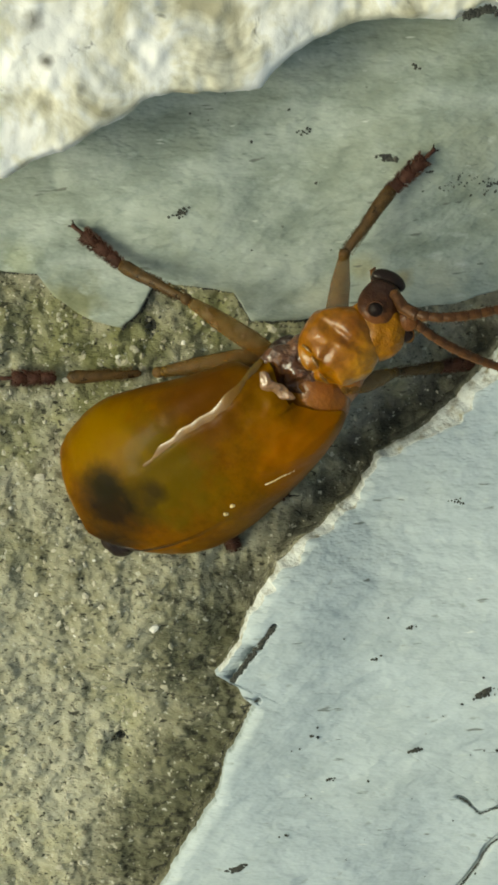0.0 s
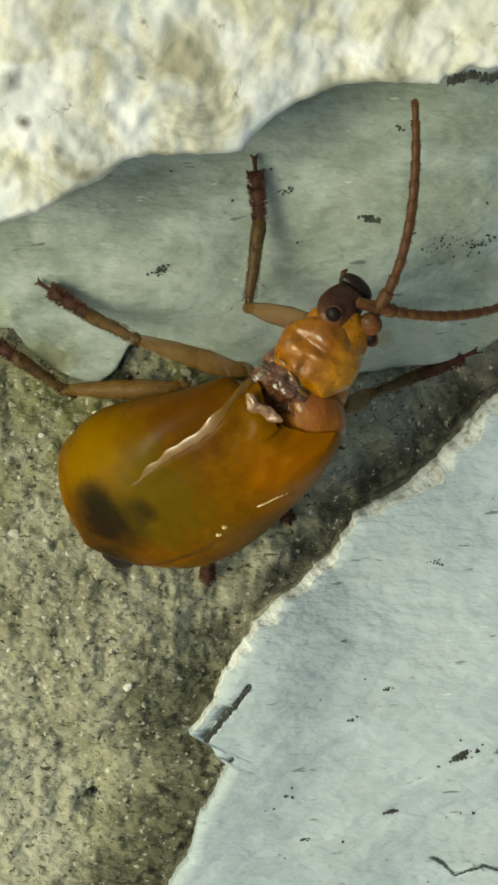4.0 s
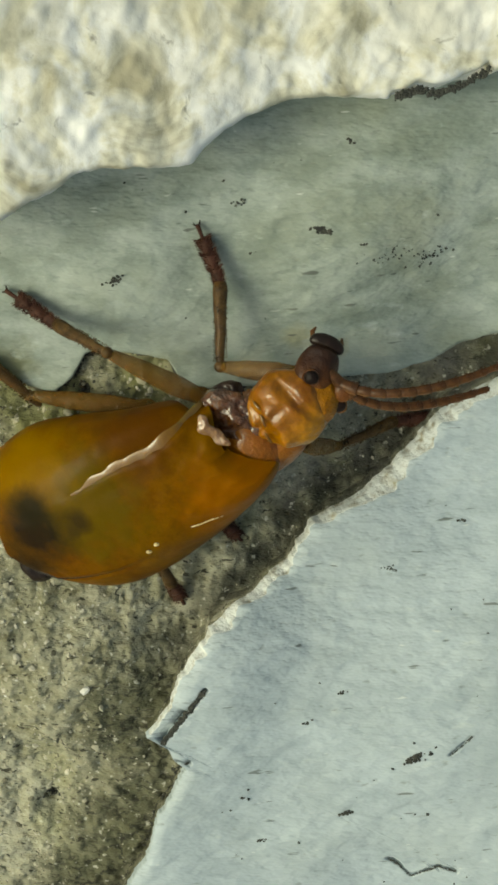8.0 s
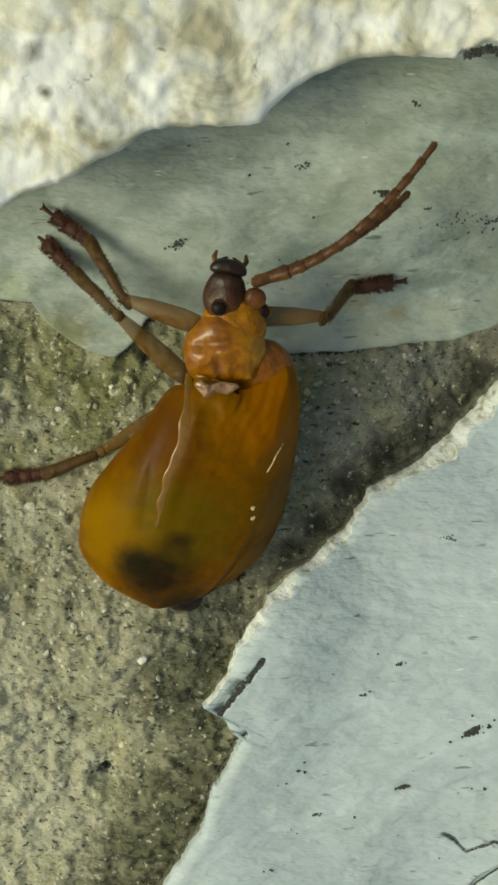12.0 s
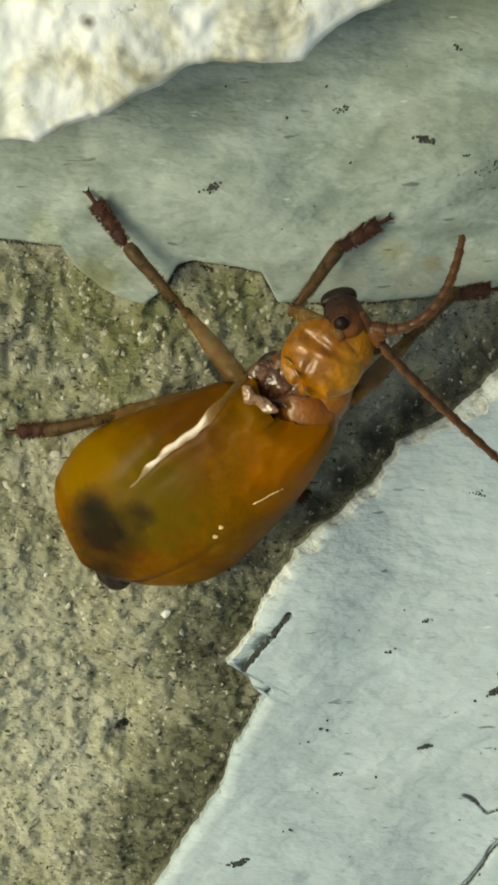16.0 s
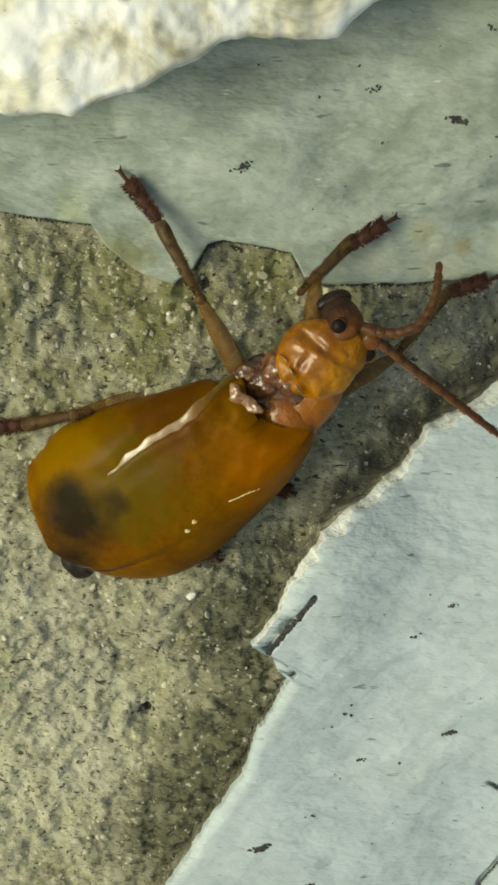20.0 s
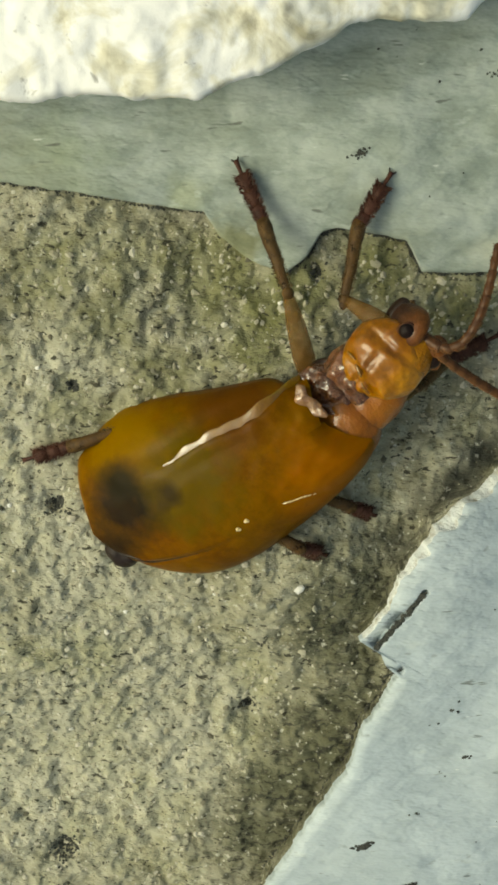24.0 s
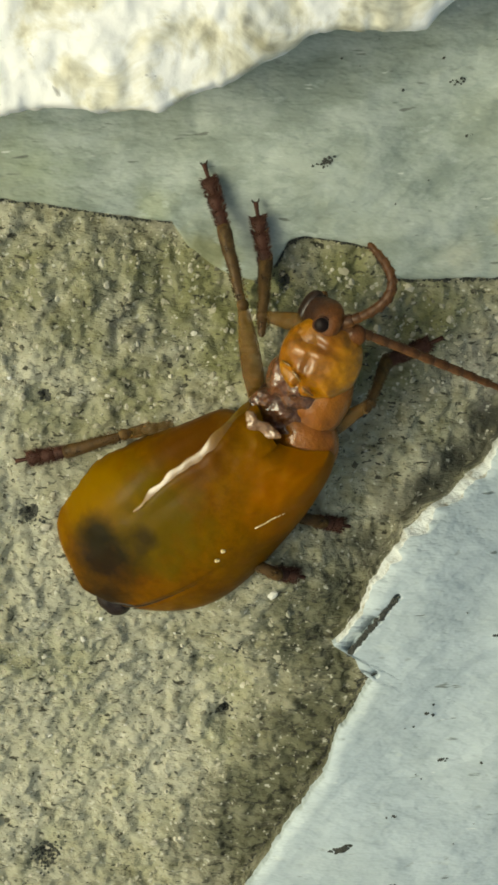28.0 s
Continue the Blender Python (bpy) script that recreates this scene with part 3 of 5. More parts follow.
def scatter_dirt_and_shade():
    rng = np.random.default_rng(9)
    spots = [(.22, -12.9, .1, 60, .2), (1.7, -14.3, .1, 70, .22), (4.72, -5.74, .06, 3, .1), (5.7, -4.78, .06, 3, .12), (1.79, -11.84, .05, 3, .1), (5.89, -8.98, .08, 5, .2), (7.14, -1.06, .08, 5, .2),
             (2.71, -8.28, .07, 3, .1), (3.2, -10, .07, 4, .12), (7.9, -7.0, .09, 12, .4), (9.15, .27, .07, 3, .15)]
    upper = [(5.9, 11.29, .06, 2, .1), (5.15, 8.98, .1, 8, .18), (6.29, 8.56, .05, 3, .1), (8.15, 8.1, .06, 10, .5), (3.26, 8.37, .04, 3, .1), (2.91, 9.72, .05, 4, .2), (-.4, 7.72, .07, 7, .25), (7, 8.2, .05, 8, .6)]
    places = []
    for group, height, on in ((spots, on_lower, "pale blue"), (upper, on_upper, "grey-green")):
        for x, y, r, n, wide in group:
            crumb = []
            slant = rng.uniform(-0.3, 0.5)
            for _ in range(4 * min(n, 18)):
                step = rng.normal(0, wide * 0.6)
                px, py = x + step, y + slant * step + rng.normal(0, wide * 0.2)
                crumb.append((px, py, float(height(px, py)) + 0.015, r * rng.uniform(0.25, 0.75), 0.3))
            grains("dirt_crumb", crumb, DIRT_SHADE, "crumbling dark dirt stuck on the " + on + " paint", "dirt crumb", "thing", "dirt crumbs on the paint")
    # Dark grains along the cracks and the notch.
    for line, size in [(line, 0.022) for line, _, _ in CRACKS] + [(NOTCH, 0.05)]:
        for (ax, ay), (bx, by) in zip(line, line[1:]):
            for _ in range(int(math.hypot(bx - ax, by - ay) * 190)):
                s = rng.random()
                px, py = ax + (bx - ax) * s + rng.normal(0, size * 0.7), ay + (by - ay) * s + rng.normal(0, size * 0.7)
                wander = 0.09 * float(fractal(px, py, 0.5, 77, 3))
                px, py = px + wander, py + 0.6 * wander
                if rng.random() < 0.25 + 0.9 * float(value_noise(px * 3.1, py * 3.1, 19)):
                    places.append((px, py, float(on_lower(px, py)) + 0.03, size * rng.uniform(0.4, 1.3), 0.5))
    # Dark grains stand in for shadow lines under paint edges and plaster lip.
    for line, height, first, last in ((UPPER_EDGE, concrete_height, 0, 4), (UPPER_EDGE, concrete_height, 14, 21), (UPPER_EDGE, concrete_height, 8, 14), (UPPER_EDGE, concrete_height, 9, 14), (UPPER_EDGE, concrete_height, 9, 14), (LOWER_EDGE, concrete_height, 0, 6), (CREVICE, lambda x, y: along(PLASTER_H, x) - 0.3, 0, 4)):
        for (ax, ay), (bx, by) in zip(line[first:last], line[first + 1:last + 1]):
            for _ in range(int(math.hypot(bx - ax, by - ay) * (220 if line is CREVICE else 45))):
                s = rng.random()
                size = 0.06 if line is CREVICE else 0.04
                px, py = ax + (bx - ax) * s + rng.normal(0, size * 0.7), ay + (by - ay) * s + rng.normal(0, size * 0.7) - 0.04 * (line is UPPER_EDGE)
                if rng.random() < 0.45 + 0.55 * value_noise(px * 1.3, py * 1.3, 5):
                    places.append((px, py, float(height(px, py)) + 0.06, size * rng.uniform(0.4, 1.1), 0.6))
    # Dark grains deepen the pits in place of their shade.
    for x, y, r, depth in PITS:
        for _ in range(int(260 * r)):
            px, py = x + rng.normal(0, r * 0.5), y + rng.normal(0, r * 0.5)
            places.append((px, py, float(concrete_height(px, py)) + 0.01, rng.uniform(0.03, 0.07), 0.4))
    for _ in range(45):
        px, py = rng.uniform(1.5, 11), rng.uniform(-14.5, 1.5)
        if px * 0.868 - py * 0.497 > 5.2:
            places.append((px, py, float(on_lower(px, py)) + 0.03, rng.uniform(0.015, 0.05), 0.4))
    for _ in range(18):
        px, py = rng.uniform(-9, 10.5), rng.uniform(6.4, 11)
        places.append((px, py, float(on_upper(px, py)) + 0.03, rng.uniform(0.015, 0.045), 0.4))
    grains("dirt", places, DIRT_SHADE, "small dark specks of dirt on the paint, dark grains in cracks, and grains standing in for shade along edges and in hollows", "dirt")
    lime = [(-1.8, -4.3, float(concrete_height(-1.8, -4.3)) + 0.06, 0.14, 0.7)]
    grains("lime_pebble", lime, LIMESPECK, "tiny white lime pebble set in the concrete", "pebble", "thing")
    lime = []
    for _ in range(34):
        px, py = rng.uniform(-10, 1), rng.uniform(-13, 4)
        if px * 0.868 - py * 0.497 < 0.5:
            lime.append((px, py, float(concrete_height(px, py)) + 0.02, rng.uniform(0.03, 0.08), 0.6))
    grains("lime_specks", lime, LIMESPECK, "white lime specks in the concrete", "specks")


scatter_sand()
scatter_dirt_and_shade()


# ---- the beetle (lengths in mm; x ahead, y to its left, z up) ----
def part(name, bm, mat, parent, label=""):
    bmesh.ops.recalc_face_normals(bm, faces=bm.faces)
    for fc in bm.faces:
        fc.smooth = True
    for e in bm.edges:
        e.smooth = len(e.link_faces) != 2 or e.calc_face_angle(0) < 0.9
    bmesh.ops.scale(bm, vec=(MM, MM, MM), verts=bm.verts)
    me = bpy.data.meshes.new(name)
    bm.to_mesh(me)
    bm.free()
    me.materials.append(mat)
    ob = new(name, me)
    ob.parent = parent
    return tagged(ob, label)


def blob(bm, centre, radii, detail=3, power=1.0, turn=0.0):
    made = bmesh.ops.create_icosphere(bm, subdivisions=detail, radius=1.0)["verts"]
    m = Matrix.Translation(centre) @ Matrix.Rotation(radians(turn), 4, "Z")
    for v in made:
        n = v.co.copy()
        v.co = m @ Vector([math.copysign(abs(a) ** power, a) * r for a, r in zip(n, radii)])
    return made


def tube(bm, rings, sides=12, slope=0.0):
    """A tube along x through rings of (x, y, z, radius across, radius up); slope: how steeply it leans across."""
    loops = []
    for x, y, z, ra, rb in rings:
        loops.append([bm.verts.new((x, y + ra * math.cos(a), z + rb * math.sin(a) - slope * ra * math.cos(a))) for a in (6.28319 * k / sides for k in range(sides))])
    for p, q in zip(loops, loops[1:]):
        for k in range(sides):
            bm.faces.new((p[k], p[(k + 1) % sides], q[(k + 1) % sides], q[k]))
    bm.faces.new(loops[0]), bm.faces.new(loops[-1])


def bristles(bm, rng, length, radius, count, size):
    for _ in range(count):
        x, a = rng.uniform(0.05, 0.97) * length, rng.uniform(0, 6.283)
        base = Vector((x, radius * math.cos(a), radius * math.sin(a)))
        tip = base + Vector((rng.uniform(0.3, 0.8) * size, math.cos(a) * size, math.sin(a) * size))
        side = Vector((0, -math.sin(a), math.cos(a))) * 0.006
        v = [bm.verts.new(p) for p in (base + side, base - side, base + Vector((0.028, 0, 0)), tip)]
        for tri in ((0, 1, 3), (1, 2, 3), (2, 0, 3), (0, 2, 1)):
            bm.faces.new([v[k] for k in tri])


BODY = 7.5


def wing_crest(u):
    """Height of the wing cases along the middle of the back."""
    if u < 0.42:
        return 0.83 - 0.5 * (1 - u / 0.42) ** 2
    return 0.95 * math.sin(math.pi * (0.06 + 0.9 * u)) ** 0.8 - 0.12


WING_WIDTHS = {1: (1.24, 1.21, 1.62, 1.93, 2.32, 2.6, 2.49, 2.06, 0.05), -1: (1.33, 1.71, 2.11, 2.43, 2.71, 2.69, 2.07, 1.12, 0.05)}


def wing_half_width(u, side):
    """Half width of one swollen wing case, from the neck (u = 0) to the tail."""
    knots = WING_WIDTHS[side]
    f = min(math.acos(1 - 2 * min(max(u, 0.0), 1.0)) / math.pi * 8, 7.999)
    k = int(f)
    v = f - k
    p = (knots[0], *knots, 2 * knots[8] - knots[7])
    a, b, c, d = p[k:k + 4]
    return max(0.5 * (2 * b + (c - a) * v + (2 * a - 5 * b + 4 * c - d) * v * v + (3 * b - a - 3 * c + d) * v**3), 0.03)


def fold_line(x):
    """Where the raised fold of the left wing case runs."""
    return 1.0 + 0.045 * (x - 1.5) + 0.05 * math.sin(2.1 * x) + 0.1 * math.exp(-((x - 3.6) / 0.5) ** 2)


def wing_relief(x, y, u, side):
    """Folds, dents and puckers of the soft shell."""
    h = 0.12 * math.exp(-(((u - 0.1) / 0.09) ** 2) - ((y - 1.15) / 0.45) ** 2)
    if side > 0:
        run = 1 / (1 + math.exp((x - 3.55) * 6)) / (1 + math.exp((-0.4 - x) * 3))
        d = y - fold_line(x)
        h += run * (0.1 * math.exp(-((d / (0.13 if d > 0 else 0.3)) ** 2)) - 0.13 * math.exp(-(((d - 0.42) / 0.26) ** 2)))
        h -= 0.07 * math.exp(-(((x - 2.6) / 0.7) ** 2) - ((y - 1.5) / 0.3) ** 2)
    else:
        line = 1.72 + 0.16 * (x + 0.8) if x < -0.8 else 1.72 + 0.04 * (x + 0.8)
        run = 1 / (1 + math.exp((x + 0.2) * 3))
        d = y - line
        h += run * (0.04 * math.exp(-((d + 0.14) / 0.12) ** 2) - 0.07 * math.exp(-((d / 0.07) ** 2)))
        for px, py, r in ((2.7, 0.75, 0.16), (2.1, 0.95, 0.12), (3.2, 0.4, 0.14), (3.4, 1.1, 0.15)):
            h += 0.045 * math.exp(-((x - px) ** 2 + (y - py) ** 2) / r**2)
    soft = noise.noise(Vector((1.1 * x, 1.1 * side * y, 3.0))) * 0.05 + noise.noise(Vector((2.6 * x, 2.6 * side * y, 7.0))) * 0.02
    front = math.exp(-u / 0.14)
    return h + soft + 0.05 * front * noise.noise(Vector((4.0 * x, 4.5 * side * y, 1.0)))


def wing_top(x, y):
    """Height of the wing cases over a place of the body."""
    u = min(max((0.485 - x / BODY) / 0.975, 0.0), 1.0)
    side = 1 if y >= 0 else -1
    w = wing_half_width(u, side)
    a = math.asin(min(abs(y) / w, 1.0) ** (1 / 0.92))
    return wing_crest(u) - (0.62 * w + 0.35) * (1 - math.cos(a)) + wing_relief(x, abs(y), u, side)


def elytron(side, parent):
    bm = bmesh.new()
    nu, nv = 110, 76
    rows = []
    for i in range(nu + 1):
        u = 0.5 - 0.5 * math.cos(math.pi * i / nu)
        w = wing_half_width(u, side)
        x = BODY * (0.485 - 0.975 * u)
        top = wing_crest(u)
        drop = 0.62 * w + 0.35
        row = []
        for j in range(nv + 1):
            a = radians(104) * j / nv
            y = w * math.sin(a) ** 0.92 if a > 0 else 0.0
            z = top - drop * (1 - math.cos(a)) - 0.004 * math.exp(-((y / 0.05) ** 2))
            hump = wing_relief(x, y, u, side) + 0.05 * math.exp(-(((j / nv - 0.8) / 0.05) ** 2))
            across = j / nv
            ahead = math.exp(-u / 0.1) * ((0.1 if side > 0 else 0.83) * min(across / 0.45, 1.0) ** 1.2 - 0.5 * (max(across - 0.5, 0) / 0.5) ** 1.4)
            lip = 0.4 * max(1 - u / 0.05, 0.0) ** 2 * (1.0 if side < 0 else 0.5)
            row.append(bm.verts.new((x + ahead + 0.12 * lip, side * y, z + hump - lip)))
        rows.append(row)
    for p, q in zip(rows, rows[1:]):
        for j in range(nv):
            bm.faces.new((p[j], p[j + 1], q[j + 1], q[j]))
    extra = bmesh.ops.extrude_face_region(bm, geom=bm.faces[:])["geom"]
    for v in (g for g in extra if isinstance(g, bmesh.types.BMVert)):
        v.co.x *= 0.97
        v.co.y *= 0.96
        v.co.z -= 0.09
    wing = part("elytron", bm, AMBER, parent, "glossy amber wing case with a dark smudge near its tip")
    if side < 0:
        # Pale bumps painted as the shell's small reflections: one streak, two dots.
        for marks in (((1.85, -1.42), (1.95, -1.44), (2.05, -1.46), (2.15, -1.47), (2.25, -1.48), (2.35, -1.5), (2.45, -1.53), (2.55, -1.56)), ((0.7, -1.38), (0.74, -1.39), (0.73, -1.35)), ((0.36, -1.5), (0.4, -1.52), (0.38, -1.47))):
            bm = bmesh.new()
            long = len(marks) > 3
            for k, (px, py) in enumerate(marks):
                blob(bm, (px, py, wing_top(px, py) + 0.005), (0.09 if long else 0.055, 0.024 if long else 0.045, 0.03), 2, turn=-10)
            part("glint_mark", bm, GLINT, wing, "small painted highlight on the wing case")
        bm = bmesh.new()
        rings = []
        for k in range(25):
            px = -3.35 + 2.7 * k / 24
            py = -(1.72 + 0.16 * (px + 0.8)) if px < -0.8 else -(1.72 + 0.04 * (px + 0.8))
            py = py * min(1.0, 0.62 + 0.38 * (px + 3.35) / 0.8)
            fine = 1 - 0.75 * k / 24
            rings.append((px, py, wing_top(px, py) - 0.005, 0.05 * fine, 0.03 * fine))
        tube(bm, rings, 8)
        part("rear_seam", bm, DARK, wing, "thin black-brown seam at the tail")
    else:
        bm = bmesh.new()
        rings = []
        for k in range(61):
            px = -0.55 + 4.1 * k / 60
            fine = math.sin(math.pi * (k + 0.7) / 61.6) ** 0.5 * (0.5 + 0.5 * k / 60)
            wave = noise.noise(Vector((2.2 * px, 0.3, 0))) * 0.05
            rings.append((px, fold_line(px) + 0.04 + 1.5 * wave, sum(wing_top(px + d, fold_line(px + d)) for d in (-0.3, -0.15, 0.0, 0.15, 0.3)) / 5 - 0.02, 0.24 * fine * (1 + 0.35 * noise.noise(Vector((1.7 * px, 5, 0)))), 0.03 * fine))
        tube(bm, rings, 18, 0.14)
        part("ridge", bm, RIDGE, wing, "glossy raised fold along the wing case")
    return wing


beetle = new("beetle")
beetle.empty_display_size = 0.002
tagged(beetle, "swollen amber-orange leaf beetle with brown legs, clinging to bare concrete", "beetle")


def body_parts():
    elytron(1, beetle), elytron(-1, beetle)
    bm = bmesh.new()
    blob(bm, (-0.35, 0, -0.75), (2.95, 2.2, 0.95), 4)
    part("abdomen", bm, ORANGE, beetle, "soft orange abdomen")
    bm = bmesh.new()
    blob(bm, (-3.35, -0.8, -0.36), (0.48, 0.58, 0.26), 4)
    wrinkled(bm, 0.05, 0.3, 2.0)
    part("abdomen_tip", bm, DARK, beetle, "black-brown tip of the abdomen")
    bm = bmesh.new()
    blob(bm, (3.8, 0.45, -0.8), (0.85, 0.95, 0.42), 5)
    wrinkled(bm, 0.16, 0.34, 3.0)
    wrinkled(bm, 0.06, 0.14, 5.0)
    part("thorax", bm, COLLAR, beetle, "wrinkled red-brown thorax in the gap before the wing cases")
    bm = bmesh.new()
    blob(bm, (3.9, -0.5, -0.92), (0.95, 1.0, 0.66), 5, turn=-15)
    wrinkled(bm, 0.05, 0.5, 3.0)
    part("shoulder", bm, NECK, beetle, "soft orange skin joining neck and wing case")
    # Dark-coloured lump fills the gap by the neck in place of shade.
    bm = bmesh.new()
    blob(bm, (4.0, 1.0, -1.1), (0.55, 0.4, 0.3), 4)
    wrinkled(bm, 0.16, 0.25, 9.0)
    part("gap_shade", bm, DARK, beetle, "dark lump standing in for the shaded gap beside the neck")
    bm = bmesh.new()
    for v in blob(bm, (3.66, 0.66, wing_top(3.66, 0.66) - 0.08), (0.21, 0.56, 0.1), 5, turn=14):
        v.co.x += 0.07 * math.sin(5 * v.co.y + 1) + 0.03 * math.sin(13 * v.co.y)
        v.co.z += 0.035 * math.sin(9 * v.co.y)
    wrinkled(bm, 0.03, 0.12, 6.0)
    part("scutellum", bm, SCUTUM, beetle, "small shiny pale wrinkled plate between the wing cases")


def wrinkled(bm, amount, size, seed):
    """Uneven lumps on a soft part, along its outward side."""
    for v in bm.verts:
        n = noise.noise(Vector((v.co.x / size, v.co.y / size, v.co.z / size + seed)))
        v.co.z += amount * n
        v.co.x += 0.5 * amount * noise.noise(Vector((v.co.y / size, v.co.x / size + seed, v.co.z / size)))


def pronotum_part():
    bm = bmesh.new()
    made = blob(bm, (0.0, 0, -0.26), (1.16, 1.1, 0.6), 5, 0.97)
    for v in made:
        v.co.z -= 0.1 * max(v.co.x, 0) ** 2
        v.co.y *= 1 - 0.1 * max(v.co.x, 0)
        back = math.exp(-((v.co.x + 0.72) / 0.16) ** 2)
        v.co.z -= 0.09 * back
        v.co.z += 0.06 * math.exp(-((v.co.x + 0.5) / 0.1) ** 2) * math.sin(6 * v.co.y)
        v.co.z += 0.05 * math.exp(-((v.co.x - 0.35) ** 2 + (v.co.y - 0.15) ** 2) / 0.06)
    for v in made:
        v.co.y *= 1 - 0.12 * max(-v.co.x, 0)
        v.co.z -= 0.13 * math.exp(-((v.co.x - 0.45 + 0.35 * v.co.y) / 0.13) ** 2)
        v.co.z += 0.1 * math.exp(-((v.co.x - 0.55) ** 2 + (v.co.y + 0.35) ** 2) / 0.09)
        v.co.z -= 0.1 * math.exp(-((v.co.y - 0.25 - 0.3 * v.co.x) / 0.12) ** 2) * max(0.0, 0.4 - v.co.x)
    wrinkled(bm, 0.12, 0.6, 2.0)
    wrinkled(bm, 0.022, 0.25, 5.0)
    shield = part("pronotum", bm, ORANGE, beetle, "rounded glossy orange neck shield")
    bm = bmesh.new()
    made = blob(bm, (-0.98, 0.0, -0.52), (0.78, 0.92, 0.5), 5)
    for v in made:
        v.co.x += 0.04 * math.sin(9 * v.co.y)
    wrinkled(bm, 0.12, 0.3, 8.0)
    part("collar", bm, COLLAR, shield, "wrinkled translucent hind collar with wet glints")
    bm = bmesh.new()
    blob(bm, (-0.95, -0.72, -0.7), (1.25, 0.8, 0.58), 4, turn=15)
    wrinkled(bm, 0.06, 0.4, 1.0)
    part("breastplate", bm, NECK, shield, "orange-red underside of the neck")
    for a0, a1, x0, r0 in ((-34, -8, -0.72, 0.035), (0, 24, -0.66, 0.04), (30, 55, -0.6, 0.03)):
        bm = bmesh.new()
        loops = []
        for k in range(13):
            f = k / 12
            a = radians(a0 + (a1 - a0) * f)
            r = r0 * math.sin(math.pi * (k + 0.4) / 12.8) ** 0.6
            x, y, z = x0 + 0.05 * math.sin(4 * a), 0.9 * math.sin(a), -0.26 + 0.53 * math.cos(a)
            loops.append([bm.verts.new((x + 1.4 * r * math.cos(b), y, z + r * math.sin(b))) for b in (6.28319 * q / 8 for q in range(8))])
        for p, q in zip(loops, loops[1:]):
            for k in range(8):
                bm.faces.new((p[k], p[(k + 1) % 8], q[(k + 1) % 8], q[k]))
        part("hind_fold", bm, RIDGE, shield, "glossy fold at the hind edge")
    return shield


def head_part():
    bm = bmesh.new()
    blob(bm, (-0.5, -0.55, -0.36), (0.82, 0.86, 0.47), 5)
    wrinkled(bm, 0.06, 0.35, 4.0)
    head = part("head", bm, SKIN, beetle, "orange back of the head")
    for x, y, z in ((0, 0, 0.05), (0.1, -1.12, -0.42)):
        bm = bmesh.new()
        blob(bm, (x, y, z), (0.2, 0.19, 0.14), 3)
        part("eye", bm, EYE_MAT, head, "shiny black eye")
        bm = bmesh.new()
        loops = []
        for k in range(20):
            a = 6.28319 * k / 20
            r = 0.205 + 0.015 * math.sin(3 * a)
            loops.append([bm.verts.new((x + (r + 0.035 * math.cos(b)) * math.cos(a), y + (r + 0.035 * math.cos(b)) * math.sin(a), z - 0.02 + 0.03 * math.sin(b))) for b in (6.28319 * q / 6 for q in range(6))])
        for p, q in zip(loops, loops[1:] + loops[:1]):
            for k in range(6):
                bm.faces.new((p[k], p[(k + 1) % 6], q[(k + 1) % 6], q[k]))
        part("eye_rim", bm, FACE, head, "red-brown rim round the eye")
    bm = bmesh.new()
    blob(bm, (0.4, -0.8, -0.36), (0.3, 0.3, 0.2), 3)
    part("antenna_socket", bm, FACE, head)
    return head


def face_part():
    bm = bmesh.new()
    for v in blob(bm, (0.36, -0.09, -0.27), (0.66, 0.57, 0.32), 4, 0.9):
        v.co.y = -0.08 + (v.co.y + 0.08) * (1 - 0.2 * max(v.co.x - 0.2, 0))
        v.co.z += 0.07 * math.exp(-((v.co.x - 0.75) / 0.12) ** 2) - 0.1 * math.exp(-((v.co.x - 1.0) / 0.12) ** 2) - 0.12 * max(v.co.x - 0.9, 0)
        v.co.z += 0.06 * math.cos(6 * (v.co.y + 0.2)) * math.exp(-((v.co.x - 0.4) / 0.4) ** 2)
    face = part("face", bm, FACE, beetle, "red-brown face, darker at the mouth")
    bm = bmesh.new()
    for v in blob(bm, (1.05, -0.08, -0.22), (0.2, 0.48, 0.2), 3, 0.8):
        v.co.x -= 0.35 * (v.co.y + 0.08) ** 2
    part("upper_lip", bm, DARK, face, "dark rim over the mouth")
    for side in (-1, 1):
        bm = bmesh.new()
        tube(bm, [(0.95, -0.08 + 0.3 * side, -0.6, 0.06, 0.06), (1.25, -0.08 + 0.42 * side, -0.65, 0.07, 0.06), (1.42, -0.08 + 0.38 * side, -0.7, 0.03, 0.03)], 8)
        part("palp", bm, FEELER, face, "short jointed mouth feeler")
        bm = bmesh.new()
        tube(bm, [(0.95, -0.08 + 0.3 * side, -0.4, 0.15, 0.12), (1.18, -0.08 + 0.24 * side, -0.44, 0.13, 0.11), (1.3, -0.08 + 0.08 * side, -0.46, 0.04, 0.05)], 10)
        part("mandible", bm, DARK, face, "dark biting jaw")
    return face


